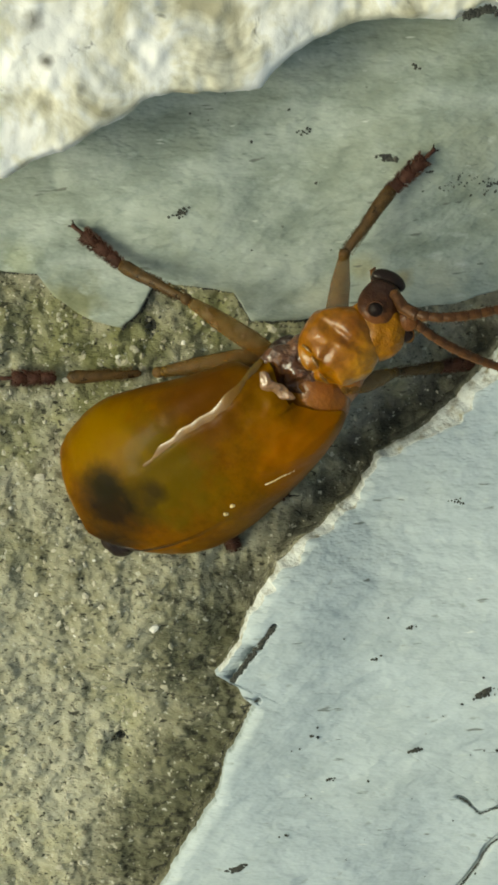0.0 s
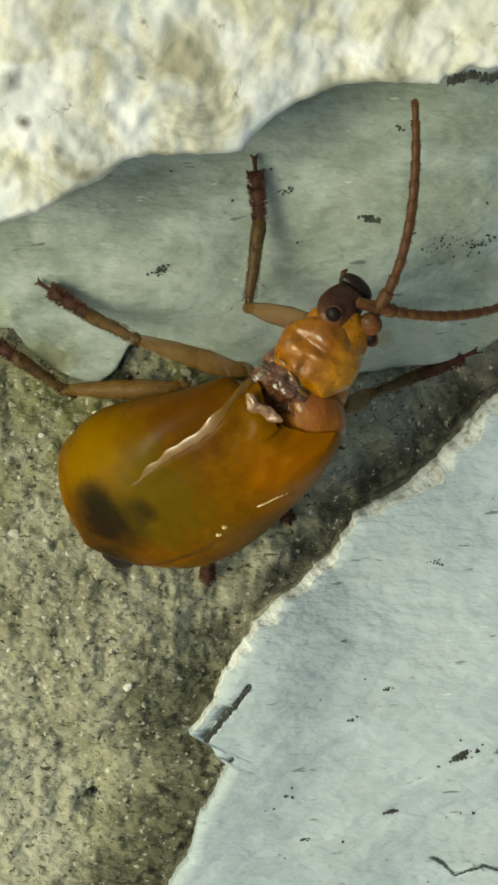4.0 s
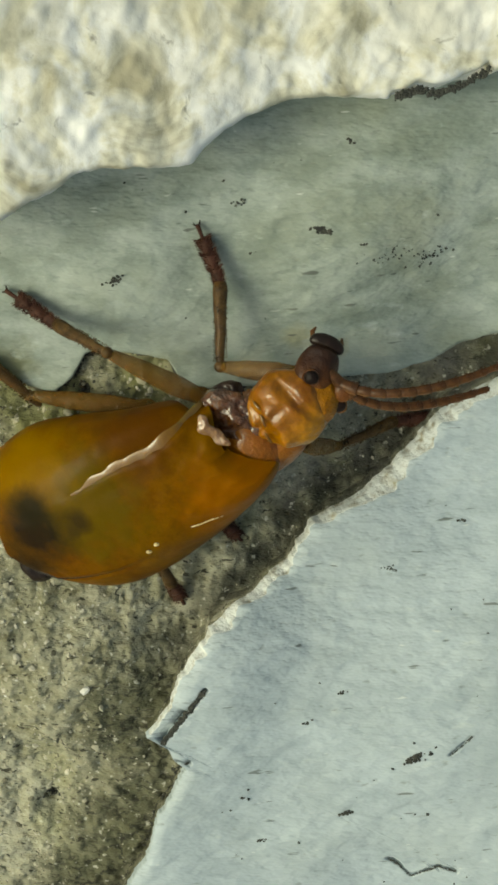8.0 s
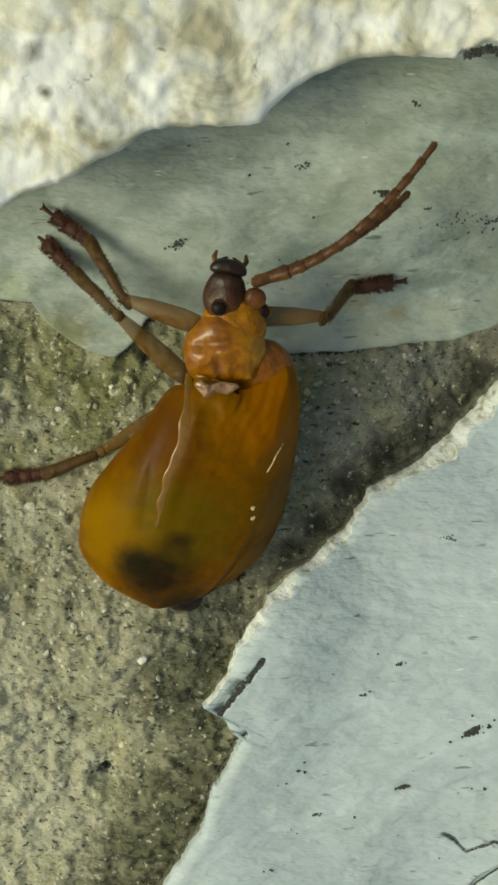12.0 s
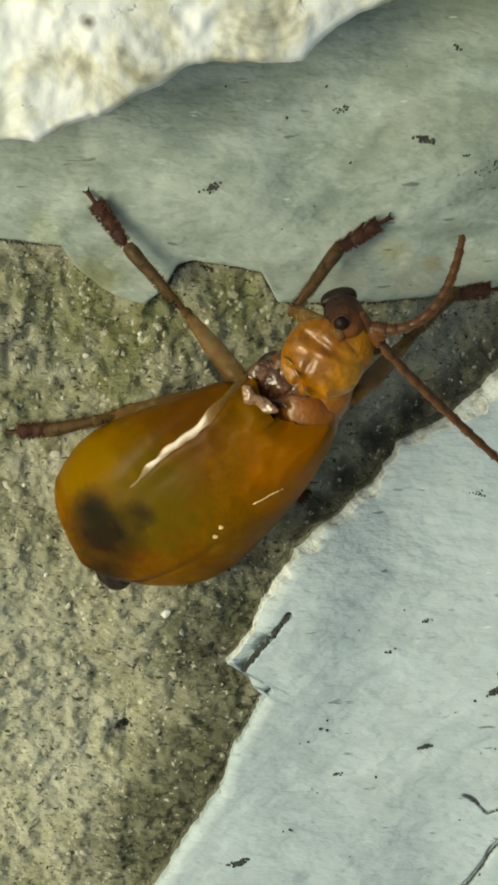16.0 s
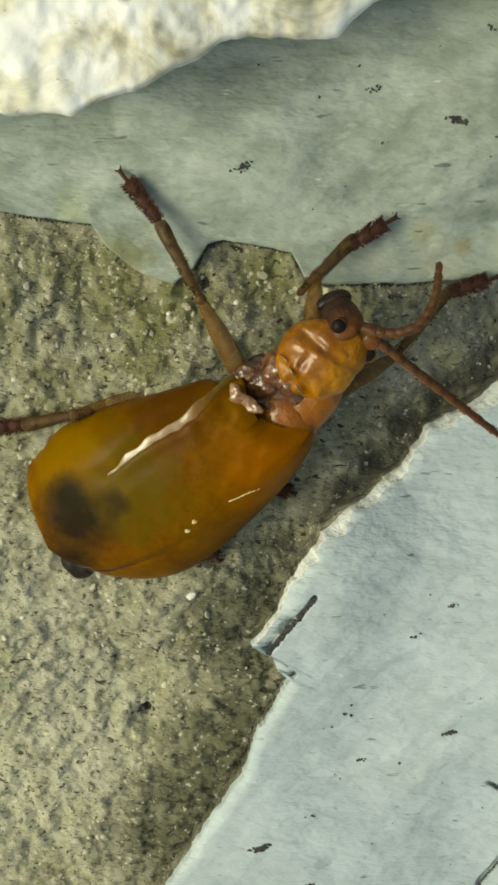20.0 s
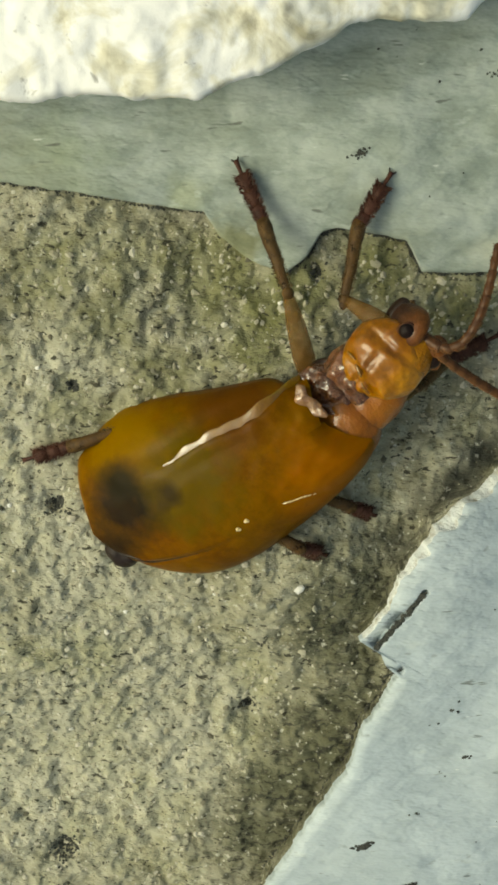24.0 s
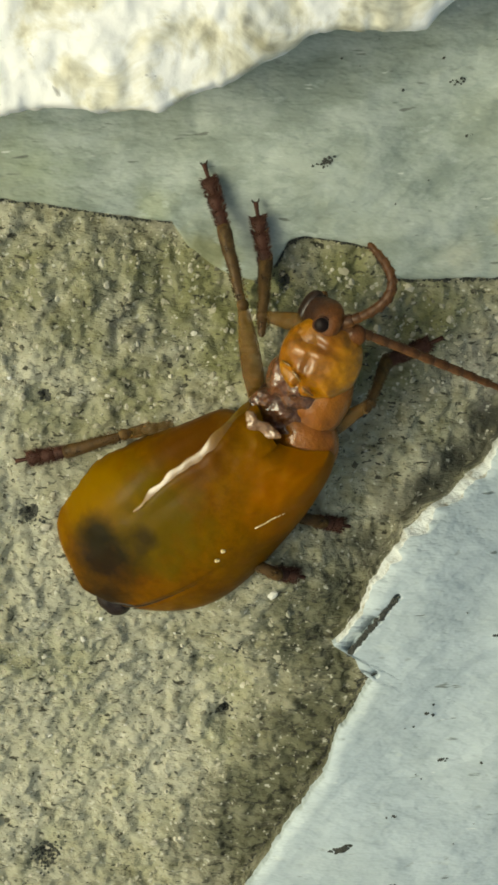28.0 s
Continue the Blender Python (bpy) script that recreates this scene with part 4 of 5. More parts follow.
def leg_parts(seed, femur_len, tibia_len, foot_len, thick=1.0):
    rng = random.Random(seed)
    bm = bmesh.new()
    n = femur_len
    tube(bm, [(-0.12, 0, 0, .08, .08), (0, 0, 0, .2 * thick, .17 * thick), (.3 * n, 0, .04, .28 * thick, .22 * thick), (.65 * n, 0, .03, .24 * thick, .2 * thick), (.95 * n, 0, 0, .14 * thick, .13 * thick), (n + .1, 0, 0, .05, .05)], 14)
    femur = part("femur", bm, FEMUR, beetle, "pale translucent upper leg")
    bm = bmesh.new()
    blob(bm, (0.0, 0, -0.12), (0.36, 0.26, 0.2), 3)
    wrinkled(bm, 0.05, 0.3, seed)
    part("coxa", bm, FEMUR, femur, "rounded orange hip joint")
    bm = bmesh.new()
    blob(bm, (femur_len, 0, 0), (0.17, 0.15 * thick, 0.14 * thick), 3)
    part("knee", bm, LEG, femur, "brown knee joint")
    bm = bmesh.new()
    n = tibia_len
    tube(bm, [(-0.1, 0, 0, .05, .05), (0, 0, 0, .1 * thick, .1 * thick), (.2 * n, .01, .02, .12 * thick, .11 * thick), (.45 * n, -.01, .02, .14 * thick, .13 * thick), (.7 * n, .012, .01, .165 * thick, .15 * thick), (.9 * n, 0, 0, .19 * thick, .16 * thick), (n, 0, 0, .16 * thick, .13 * thick), (n + .08, 0, 0, .05, .05)], 12)
    bristles(bm, rng, n, 0.14 * thick, 420, 0.06)
    tibia = part("tibia", bm, LEG, beetle, "bristly brown lower leg")
    n = foot_len
    foot = None
    for a, e, w in ((-.04, .26, .17), (.2, .5, .2), (.44, .74, .22)):
        bm = bmesh.new()
        tube(bm, [(a * n, 0, 0, .05, .05), ((a + .05) * n, 0, 0, .13, .11), (((a + e) / 2 + .03) * n, 0, -.01, w * .92, .14), ((e - .05) * n, 0, -.03, w, .13), ((e - .01) * n, 0, -.04, w * .75, .1), (e * n, 0, -.04, .06, .05)], 14)
        hair = bmesh.new()
        bristles(hair, rng, (e - a) * n, w * .85, 200, 0.1)
        for v in hair.verts:
            v.co.x += a * n
            v.co.z *= 0.6
        joined = bpy.data.meshes.new("hair")
        hair.to_mesh(joined)
        hair.free()
        bm.from_mesh(joined)
        bpy.data.meshes.remove(joined)
        if foot is None:
            foot = part("tarsus", bm, TARSUS, beetle, "dark hairy foot")
        else:
            part("tarsal_segment", bm, TARSUS, foot)
    bm = bmesh.new()
    tube(bm, [(.7 * n, 0, 0, .05, .05), (.85 * n, 0, .02, .06, .06), (.93 * n, 0, 0, .07, .06), (.95 * n, 0, 0, .03, .03)], 8)
    part("claw_segment", bm, TARSUS, foot)
    for s in (-1, 1):
        bm = bmesh.new()
        tube(bm, [(.92 * n, s * .03, 0, .035, .035), (.96 * n, s * .08, 0, .028, .028), (.99 * n, s * .1, -.06, .008, .008)], 6)
        part("claw", bm, DARK, foot)
    return femur, tibia, foot


def antenna_parts():
    made = []
    for k in range(11):
        n = (0.56, 0.5, 0.54, 0.56, 0.56, 0.55, 0.55, 0.54, 0.53, 0.52, 0.5)[k]
        thick = (0.17, 0.135, 0.125, 0.125, 0.13, 0.13, 0.125, 0.12, 0.115, 0.105, 0.09)[k]
        bm = bmesh.new()
        back = 0.35 if k == 0 else 0.0
        tube(bm, [(-n / 2 - .1 - back, 0, 0, .035, .035), (-n / 2 - .04 - back, 0, 0, thick * .86, thick * .86), (n * .3, 0, 0, thick, thick), (n / 2, 0, 0, thick * .9, thick * .9), (n / 2 + .05, 0, 0, .035, .035)], 9)
        bristles(bm, random.Random(k), n * .5, thick, 26, 0.035)
        made.append(part("antenna_segment", bm, FEELER, beetle, "brown antenna segment" if k == 0 else ""))
    return made


body_parts()
PRONOTUM, HEAD, FACE_PART = pronotum_part(), head_part(), face_part()
SIZES = {"LF": (2.3, 2.25, 1.75), "LM": (2.9, 2.15, 1.8), "LH": (3.3, 1.9, 1.6), "RF": (2.4, 2.25, 1.85), "RM": (2.0, 1.8, 1.3), "RH": (2.2, 1.7, 1.3)}
LEGS = {name: leg_parts(k + 1, *SIZES[name], 1.08 if name[0] == "L" else 1.0) for k, name in enumerate(SIZES)}
ANTENNAE = {"A1": antenna_parts(), "A2": antenna_parts()}


# ---- where the beetle's joints are at those times (mm) ----
TIMES = [0, 1, 2, 2.5, 3, 3.5, 4, 4.5, 6.5, 7, 8, 8.5, 9, 9.5, 10, 10.5, 11, 11.5, 12, 12.5, 14.5, 15, 16, 17, 18, 19, 20, 20.5, 22.5, 23, 24, 25, 26, 27, 28]
TAIL = [(-3.24, -0.88, 1.03), (-3.14, -0.46, 1.03), (-2.69, 0.36, 1.04), (-2.84, 0.44, 1.05), (-2.98, 0.47, 1.06), (-2.75, 0.46, 1.05), (-2.48, 0.45, 1.03), (-2.44,
    0.68, 1.02), (-3.46, 1.1, 1.02), (-3.47, 0.89, 1.03), (-3.43, 0.36, 1.03), (-3.2, 0.36, 1.04), (-2.93, 0.35, 1.07), (-2.84, 0.11, 1.09), (-2.75, -0.31, 1.11),
    (-2.47, -0.69, 1.12), (-2.32, -0.91, 1.14), (-2.14, -1.22, 1.18), (-1.25, -2.08, 1.24), (-1.13, -2.77, 1.35), (-3.35, -2.05, 1.25), (-3.63, -2.02, 1.21), (-3.88,
    -2.33, 1.22), (-4.41, -2.46, 1.14), (-4.89, -2.46, 1.07), (-5.41, -2.61, 0.99), (-5.76, -2.74, 0.95), (-5.88, -3.1, 0.92), (-6.7, -2.46, 0.94), (-7.12, -2.4,
    0.96), (-7.4, -2.53, 0.93), (-7.16, -3.57, 0.83), (-7.17, -3.92, 0.78), (-7.13, -3.95, 0.76), (-7.29, -4.15, 0.72)]
SCUT = [(2.18, 2.87, 2.59), (2.41, 2.9, 2.9), (2.51, 3.68, 3.79), (2.26, 3.85, 3.91), (2.01, 3.98, 3.96), (2.19, 4.15, 3.75), (2.52, 4.25, 3.49), (2.93, 3.97, 3.44),
    (2.62, 3.48, 2.75), (2.51, 3.46, 2.87), (2.32, 3.57, 2.49), (2.42, 3.77, 2.63), (2.51, 3.93, 2.89), (2.39, 3.84, 3.17), (2.16, 3.75, 3.41), (1.87, 3.94, 3.52),
    (1.51, 4.22, 3.19), (1.08, 4.25, 3.29), (1.15, 4.01, 2.59), (0.77, 3.55, 2.51), (1.54, 2.55, 2.51), (1.13, 2.71, 2.46), (1.09, 2.02, 2.77), (0.77, 1.89, 2.37),
    (0.59, 1.73, 2.3), (0.18, 1.7, 2.23), (0.08, 1.43, 2.19), (-0.23, 1.28, 2.15), (-0.92, 1.16, 2.15), (-1.1, 1.18, 2.16), (-1.4, 1, 2.18), (-1.46, 0.57, 2.12),
    (-1.37, 0.56, 2.06), (-1.54, 0.55, 2.04), (-1.5, 0.72, 2.01)]
PRON = [(3.68, 4.41, 2.52), (4.11, 4.43, 2.83), (4.13, 5.01, 3.71), (3.79, 5.05, 3.83), (3.45, 5.09, 3.88), (3.5, 5.57, 3.67), (3.64, 6.02, 3.41), (4.24, 5.81,
    3.36), (4.66, 4.54, 2.69), (4.59, 4.81, 2.81), (4.19, 4.68, 2.43), (4.02, 4.91, 2.56), (3.82, 5.14, 2.8), (3.47, 5.07, 3.06), (2.98, 5.01, 3.29), (2.25, 5.22,
    3.39), (1.69, 5.61, 3.07), (1.48, 5.58, 3.15), (0.92, 5.23, 2.47), (1.03, 4.97, 2.4), (2.64, 4.26, 2.43), (2.75, 4.19, 2.39), (2.45, 3.68, 2.7), (2.36, 3.39,
    2.32), (2.16, 3.32, 2.25), (1.81, 3.24, 2.18), (1.55, 3, 2.14), (1.12, 2.87, 2.11), (0.76, 2.37, 2.11), (0.52, 2.53, 2.12), (0.24, 2.71, 2.12), (-0.49, 2.79,
    2.04), (-0.49, 2.66, 1.99), (-0.34, 2.65, 1.98), (-0.58, 2.85, 1.95)]
EYE = [(4.63, 5.5, 2.67), (5.04, 5.56, 2.98), (4.8, 6.06, 3.86), (4.3, 6.18, 3.98), (3.89, 6.31, 4.03), (3.94, 6.83, 3.82), (4.08, 7.25, 3.56), (4.81, 6.84, 3.51),
    (5.59, 5.52, 2.84), (5.31, 5.85, 2.96), (4.8, 5.66, 2.58), (4.56, 6, 2.71), (4.28, 6.34, 2.95), (3.8, 6.34, 3.21), (3.15, 6.33, 3.44), (2.25, 6.57, 3.54), (1.71,
    6.85, 3.22), (1.39, 6.73, 3.3), (0.78, 6.52, 2.62), (0.39, 5.98, 2.55), (2.75, 5.47, 2.58), (3.01, 5.26, 2.54), (2.93, 4.72, 2.85), (2.79, 4.45, 2.47), (2.71,
    4.35, 2.4), (2.26, 4.15, 2.33), (2.1, 3.98, 2.29), (1.65, 3.86, 2.26), (1.39, 3.37, 2.26), (1.08, 3.46, 2.27), (0.77, 3.56, 2.27), (-0.31, 3.92, 2.19), (-0.42,
    3.87, 2.14), (-0.46, 3.81, 2.13), (-0.52, 3.85, 2.1)]
MUZZLE = [(5.1, 6.4, 1.94), (5.52, 6.41, 2.2), (5.3, 6.78, 3.01), (4.95, 7.02, 3.54), (4.68, 7.31, 3.87), (4.72, 7.74, 3.45), (4.82, 8.02, 2.91), (5.53, 7.51, 2.75),
    (5.77, 5.99, 1.99), (5.69, 6.5, 2.11), (5.28, 6.68, 2.04), (5.11, 7, 2.17), (4.89, 7.3, 2.42), (4.39, 7.36, 2.76), (3.65, 7.42, 3.1), (2.65, 7.86, 3.27), (1.93,
    8.18, 2.96), (1.71, 8.07, 3.05), (1.03, 7.91, 2.37), (0.75, 7.17, 2.32), (2.84, 6.17, 1.73), (2.89, 5.65, 1.69), (2.74, 5.37, 2), (2.65, 5.01, 1.62), (2.37,
    4.73, 1.55), (1.95, 4.64, 1.48), (1.82, 4.65, 1.44), (1.33, 4.49, 1.41), (1.12, 3.77, 1.41), (0.67, 3.7, 1.42), (0.38, 3.81, 1.42), (-0.8, 4.26, 1.34), (-1.04,
    4.3, 1.29), (-0.87, 4.36, 1.28), (-1.03, 4.19, 1.25)]
ANT = [(5.37, 5.46, 2.42), (5.68, 5.48, 2.73), (5.75, 5.95, 3.61), (5.45, 6.09, 3.73), (5.15, 6.25, 3.78), (5.15, 6.84, 3.57), (5.16, 7.32, 3.31), (6.07, 6.68,
    3.26), (6.11, 5.3, 2.59), (6.04, 5.66, 2.71), (5.58, 5.4, 2.33), (5.49, 5.75, 2.46), (5.39, 6.19, 2.7), (4.99, 6.3, 2.96), (4.35, 6.42, 3.19), (3.56, 7.21,
    3.29), (2.92, 7.46, 2.97), (2.49, 7.42, 3.05), (2.11, 7.25, 2.37), (1.47, 6.58, 2.3), (3.69, 5.49, 2.33), (4.17, 5.22, 2.29), (3.66, 4.55, 2.6), (3.57, 4.26,
    2.22), (3.45, 4.27, 2.15), (2.88, 3.89, 2.08), (2.7, 3.89, 2.04), (2.24, 3.74, 2.01), (1.96, 3.18, 2.01), (1.65, 3.12, 2.02), (1.3, 3.29, 2.02), (0.27, 3.88,
    1.94), (0.3, 3.98, 1.89), (0.22, 3.83, 1.88), (-0.08, 3.8, 1.85)]
A1_MID = [(6.56, 5.25, 2.77), (6.53, 5.47, 3.08), (6.75, 6.42, 3.96), (5.46, 5.89, 4.08), (4.66, 7.25, 4.13), (5.6, 9.69, 3.92), (5.86, 9.36, 3.66), (7.22, 7.37,
    3.61), (7.22, 5.22, 2.94), (7.17, 5.88, 3.06), (7.22, 5.25, 2.68), (6.15, 6.16, 2.81), (5.97, 8.32, 3.05), (6.77, 6.32, 3.31), (6.23, 6.89, 3.54), (5.09, 8.93,
    3.64), (4.51, 8.49, 3.32), (4.4, 8.71, 3.4), (4.09, 8.29, 2.72), (3.45, 7.92, 2.65), (4.14, 6.5, 2.68), (5.48, 6.75, 2.64), (5.1, 5, 2.95), (4.73, 4.77, 2.57),
    (4.96, 5.22, 2.5), (4.26, 4.33, 2.43), (4.11, 4.06, 2.39), (3.48, 3.84, 2.36), (2.9, 3.64, 2.36), (2.51, 3.36, 2.37), (2.32, 3.46, 2.37), (1.05, 5.04, 2.29),
    (1.02, 4.2, 2.24), (0.92, 4.36, 2.23), (1.18, 4.68, 2.2)]
A1_TIP = [(8.76, 5.56, 2.37), (8.16, 5.48, 2.68), (7.67, 8.13, 3.56), (5.76, 6.78, 3.68), (4.5, 7.95, 3.73), (5.36, 12.15, 3.52), (5.99, 12.2, 3.26), (7.45, 8.75,
    3.21), (8.83, 5.54, 2.54), (9.21, 6.94, 2.66), (9.57, 5.79, 2.28), (6.09, 7.24, 2.41), (5.7, 10.26, 2.65), (9.08, 6.32, 2.91), (8.56, 7.61, 3.14), (6.79, 11.62,
    3.24), (6.95, 11.4, 2.92), (6.36, 11.2, 3), (6.18, 10.49, 2.32), (5.08, 10.21, 2.25), (3.7, 7.85, 2.28), (5.61, 8.44, 2.24), (5.89, 6.77, 2.55), (5.13, 6.34,
    2.17), (5.7, 7.71, 2.1), (4.84, 6.26, 2.03), (4.62, 5.45, 1.99), (4.59, 5.06, 1.96), (3.86, 5.01, 1.96), (3.64, 4.3, 1.97), (2.96, 5.61, 1.97), (0.26, 6.23,
    1.89), (2.17, 4.58, 1.84), (1.8, 4.57, 1.83), (0.75, 5.76, 1.8)]
A2_MID = [(6.48, 4.4, 2.22), (6.46, 4.6, 2.53), (6.69, 5.74, 3.41), (6.79, 6.13, 3.53), (6.84, 6.46, 3.58), (6.73, 7.34, 3.37), (6.84, 7.04, 3.11), (7.22, 5.96,
    3.06), (7.44, 4.19, 2.39), (7.23, 5.15, 2.51), (6.99, 4.71, 2.13), (7.05, 5.54, 2.26), (7.11, 6.41, 2.5), (6.82, 6.09, 2.76), (5.14, 6.51, 2.99), (4.97, 8.7,
    3.09), (4.4, 8.68, 2.77), (4.17, 8.49, 2.85), (4.11, 8.13, 2.17), (3.34, 7.68, 2.1), (5.11, 4.5, 2.13), (5.09, 3.98, 2.09), (4.8, 3.17, 2.4), (5.34, 1.98, 2.02),
    (4.52, 2.89, 1.95), (4.53, 2.46, 1.88), (4.22, 2.66, 1.84), (3.45, 2.98, 1.81), (3.04, 2.33, 1.81), (2.49, 2.63, 1.82), (2.3, 2.37, 1.82), (1.76, 3.05, 1.74),
    (2.37, 2.93, 1.69), (1.85, 3.19, 1.68), (1.69, 3.08, 1.65)]
A2_TIP = [(8.65, 3.32, 1.57), (8.19, 3.93, 1.88), (8.76, 5.76, 2.76), (9.02, 6.52, 2.88), (9.17, 6.99, 2.93), (9.02, 7.74, 2.72), (8.45, 7.16, 2.46), (8.71, 6.35,
    2.41), (9.04, 2.76, 1.74), (9.36, 5.27, 1.86), (9.42, 4.96, 1.48), (9.21, 5.71, 1.61), (8.77, 6.53, 1.85), (9.06, 5.99, 2.11), (7.19, 6.69, 2.34), (6.54, 10.12,
    2.44), (5.7, 9.4, 2.12), (5.05, 9.35, 2.2), (5.57, 9.16, 1.52), (5, 9.14, 1.45), (6.84, 3.28, 1.48), (7.34, 1.96, 1.44), (7.51, 0.52, 1.75), (6.9, 0.55, 1.37),
    (7.6, -0.55, 1.3), (6.64, 0.54, 1.23), (6.73, 0.65, 1.19), (5.23, 1.77, 1.16), (5.13, 0.97, 1.16), (4.1, 1.73, 1.17), (4.52, 1, 1.17), (3.94, 2.03, 1.09), (5.01,
    1.44, 1.04), (4.18, 2.03, 1.03), (4.31, 1.86, 1)]
LF_HIP = [(3.66, 5.22, 1.72), (4.13, 5.24, 2.03), (4.12, 5.82, 2.91), (3.75, 5.85, 3.03), (3.39, 5.89, 3.08), (3.43, 6.37, 2.87), (3.53, 6.82, 2.61), (4.22, 6.61,
    2.56), (4.82, 5.33, 1.89), (4.72, 5.6, 2.01), (4.26, 5.49, 1.63), (4.05, 5.72, 1.76), (3.79, 5.94, 2), (3.38, 5.87, 2.26), (2.83, 5.8, 2.49), (1.99, 5.98, 2.59),
    (1.33, 6.33, 2.27), (1.03, 6.25, 2.35), (0.37, 5.81, 1.67), (0.44, 5.52, 1.6), (2.44, 5.04, 1.63), (2.54, 4.97, 1.59), (2.31, 4.48, 1.9), (2.24, 4.18, 1.52),
    (2.07, 4.12, 1.45), (1.71, 4.04, 1.38), (1.48, 3.81, 1.34), (1.03, 3.67, 1.31), (0.77, 3.17, 1.31), (0.56, 3.33, 1.32), (0.23, 3.52, 1.32), (-0.62, 3.59, 1.24),
    (-0.64, 3.45, 1.19), (-0.51, 3.44, 1.18), (-0.77, 3.63, 1.15)]
LF_KNEE = [(3.92, 6.61, 0.89), (3.94, 6.42, 0.85), (3.68, 6.66, 0.91), (2.51, 5.59, 0.91), (2.33, 7.11, 0.9), (2.01, 6.76, 0.91), (1.92, 6.86, 0.94), (2.51, 6.77,
    0.99), (3.84, 6.31, 0.84), (3.34, 5.88, 0.84), (2.39, 5.5, 0.87), (1.79, 6.52, 1.03), (1.71, 6.41, 1.17), (1.46, 6.02, 1.12), (0.95, 5.86, 1.06), (0.51, 6.7,
    1.37), (-0.57, 6.41, 1.36), (-1.38, 6.27, 0.85), (-1.78, 6.51, 1.34), (-1.82, 5.63, 1.24), (1.62, 5.62, 0.51), (2.17, 5.65, 1.02), (1.75, 4.56, 0.66), (1.35,
    4.67, 0.66), (1.72, 5.01, 0.65), (1.45, 5.01, 0.65), (1.54, 4.94, 0.65), (1.3, 4.56, 0.66), (1.28, 4.67, 0.66), (1.07, 4.29, 0.66), (-0.77, 4.05, 0.87), (-1.66,
    3.6, 1.08), (-1.57, 3.66, 1.06), (-2.05, 3.93, 1.07), (-2.06, 3.85, 1.08)]
LF_ANKLE = [(5.16, 8.15, 0.4), (5.11, 7.81, 0.31), (5.07, 8.04, 0.38), (4.27, 7.07, 0.44), (2.28, 9.47, 0.48), (2.51, 9.36, 0.47), (2.25, 9.07, 0.46), (2.5, 9.22,
    0.46), (4.78, 6.09, -0.24), (3.97, 8.24, 0.39), (2.42, 7.68, 0.28), (0.83, 8.53, 0.38), (1.51, 8.24, 0.5), (1.27, 8.2, 0.53), (1.15, 8.04, 0.55), (0.55, 7.6,
    0.59), (-0.77, 8.4, 0.73), (-2.61, 8.2, 0.53), (-2.72, 7.87, 0.5), (-2.42, 7.61, 0.51), (3.17, 7.37, 0.16), (3.68, 6.5, -0.06), (2.96, 6.11, -0.03), (2.69, 5.99,
    0), (2.92, 6.11, -0.03), (2.49, 5.88, 0.03), (2.3, 5.6, 0.05), (2.41, 5.81, 0.04), (2.61, 5.85, 0), (2.39, 5.69, 0.04), (-0.43, 5.89, 0.34), (-1.69, 5.39, 0.28),
    (-1.63, 5, 0.03), (-2.07, 5.44, 0.3), (-2, 5.05, 0.28)]
LF_TIP = [(6.46, 9.24, 0.02), (6.48, 9.14, 0.01), (6.6, 9.17, -0.01), (5.05, 7.82, 0.05), (1.94, 10.84, 0.1), (2.4, 10.93, 0.1), (2.13, 10.7, 0.09), (2.31, 10.79,
    0.08), (5.72, 6.62, -0.65), (4.28, 9.55, 0.12), (1.85, 9.17, 0.1), (-0.2, 9.64, 0.18), (0.43, 9.55, 0.26), (0.33, 9.61, 0.26), (0.44, 9.58, 0.26), (0.38, 9.51,
    0.27), (-2.13, 9.38, 0.2), (-4.24, 8.81, -0.09), (-4.19, 8.86, -0.09), (-3.88, 8.74, -0.04), (4.34, 8.4, 0.03), (5.24, 7.47, -0.23), (4.32, 6.89, -0.4), (4.34,
    6.89, -0.41), (4.31, 6.85, -0.42), (3.98, 6.65, -0.46), (3.99, 6.57, -0.47), (3.99, 6.57, -0.48), (3.96, 6.62, -0.46), (3.44, 6.52, -0.45), (0.27, 7.04, 0.12),
    (-1.79, 6.98, 0.07), (-1.32, 6.64, 0.03), (-2.37, 6.97, 0.04), (-2.3, 6.95, 0.04)]
LM_HIP = [(1.74, 4.13, 1.17), (2.08, 4.3, 1.48), (2.14, 4.74, 2.36), (1.92, 5.01, 2.48), (1.7, 5.23, 2.53), (1.72, 5.35, 2.32), (1.77, 5.4, 2.06), (2.06, 5.35,
    2.01), (2.17, 4.62, 1.34), (2.2, 4.8, 1.46), (2.07, 4.62, 1.08), (2.01, 4.94, 1.21), (1.92, 5.26, 1.45), (1.71, 5.2, 1.71), (1.35, 5.14, 1.94), (0.58, 5.33,
    2.04), (0.31, 5.27, 1.72), (0.12, 4.64, 1.8), (-0.37, 4.44, 1.12), (-0.52, 3.86, 1.05), (0.58, 3.59, 1.08), (0.86, 3.49, 1.04), (0.41, 2.72, 1.35), (0.01, 2.89,
    0.97), (0.08, 2.76, 0.9), (-0.31, 2.61, 0.83), (-0.53, 2.48, 0.79), (-0.88, 2.51, 0.76), (-1.17, 2, 0.76), (-1.39, 2.3, 0.77), (-1.77, 2.34, 0.77), (-2.15, 1.98,
    0.69), (-2.28, 2.18, 0.64), (-2.29, 2.27, 0.63), (-2.31, 2.04, 0.6)]
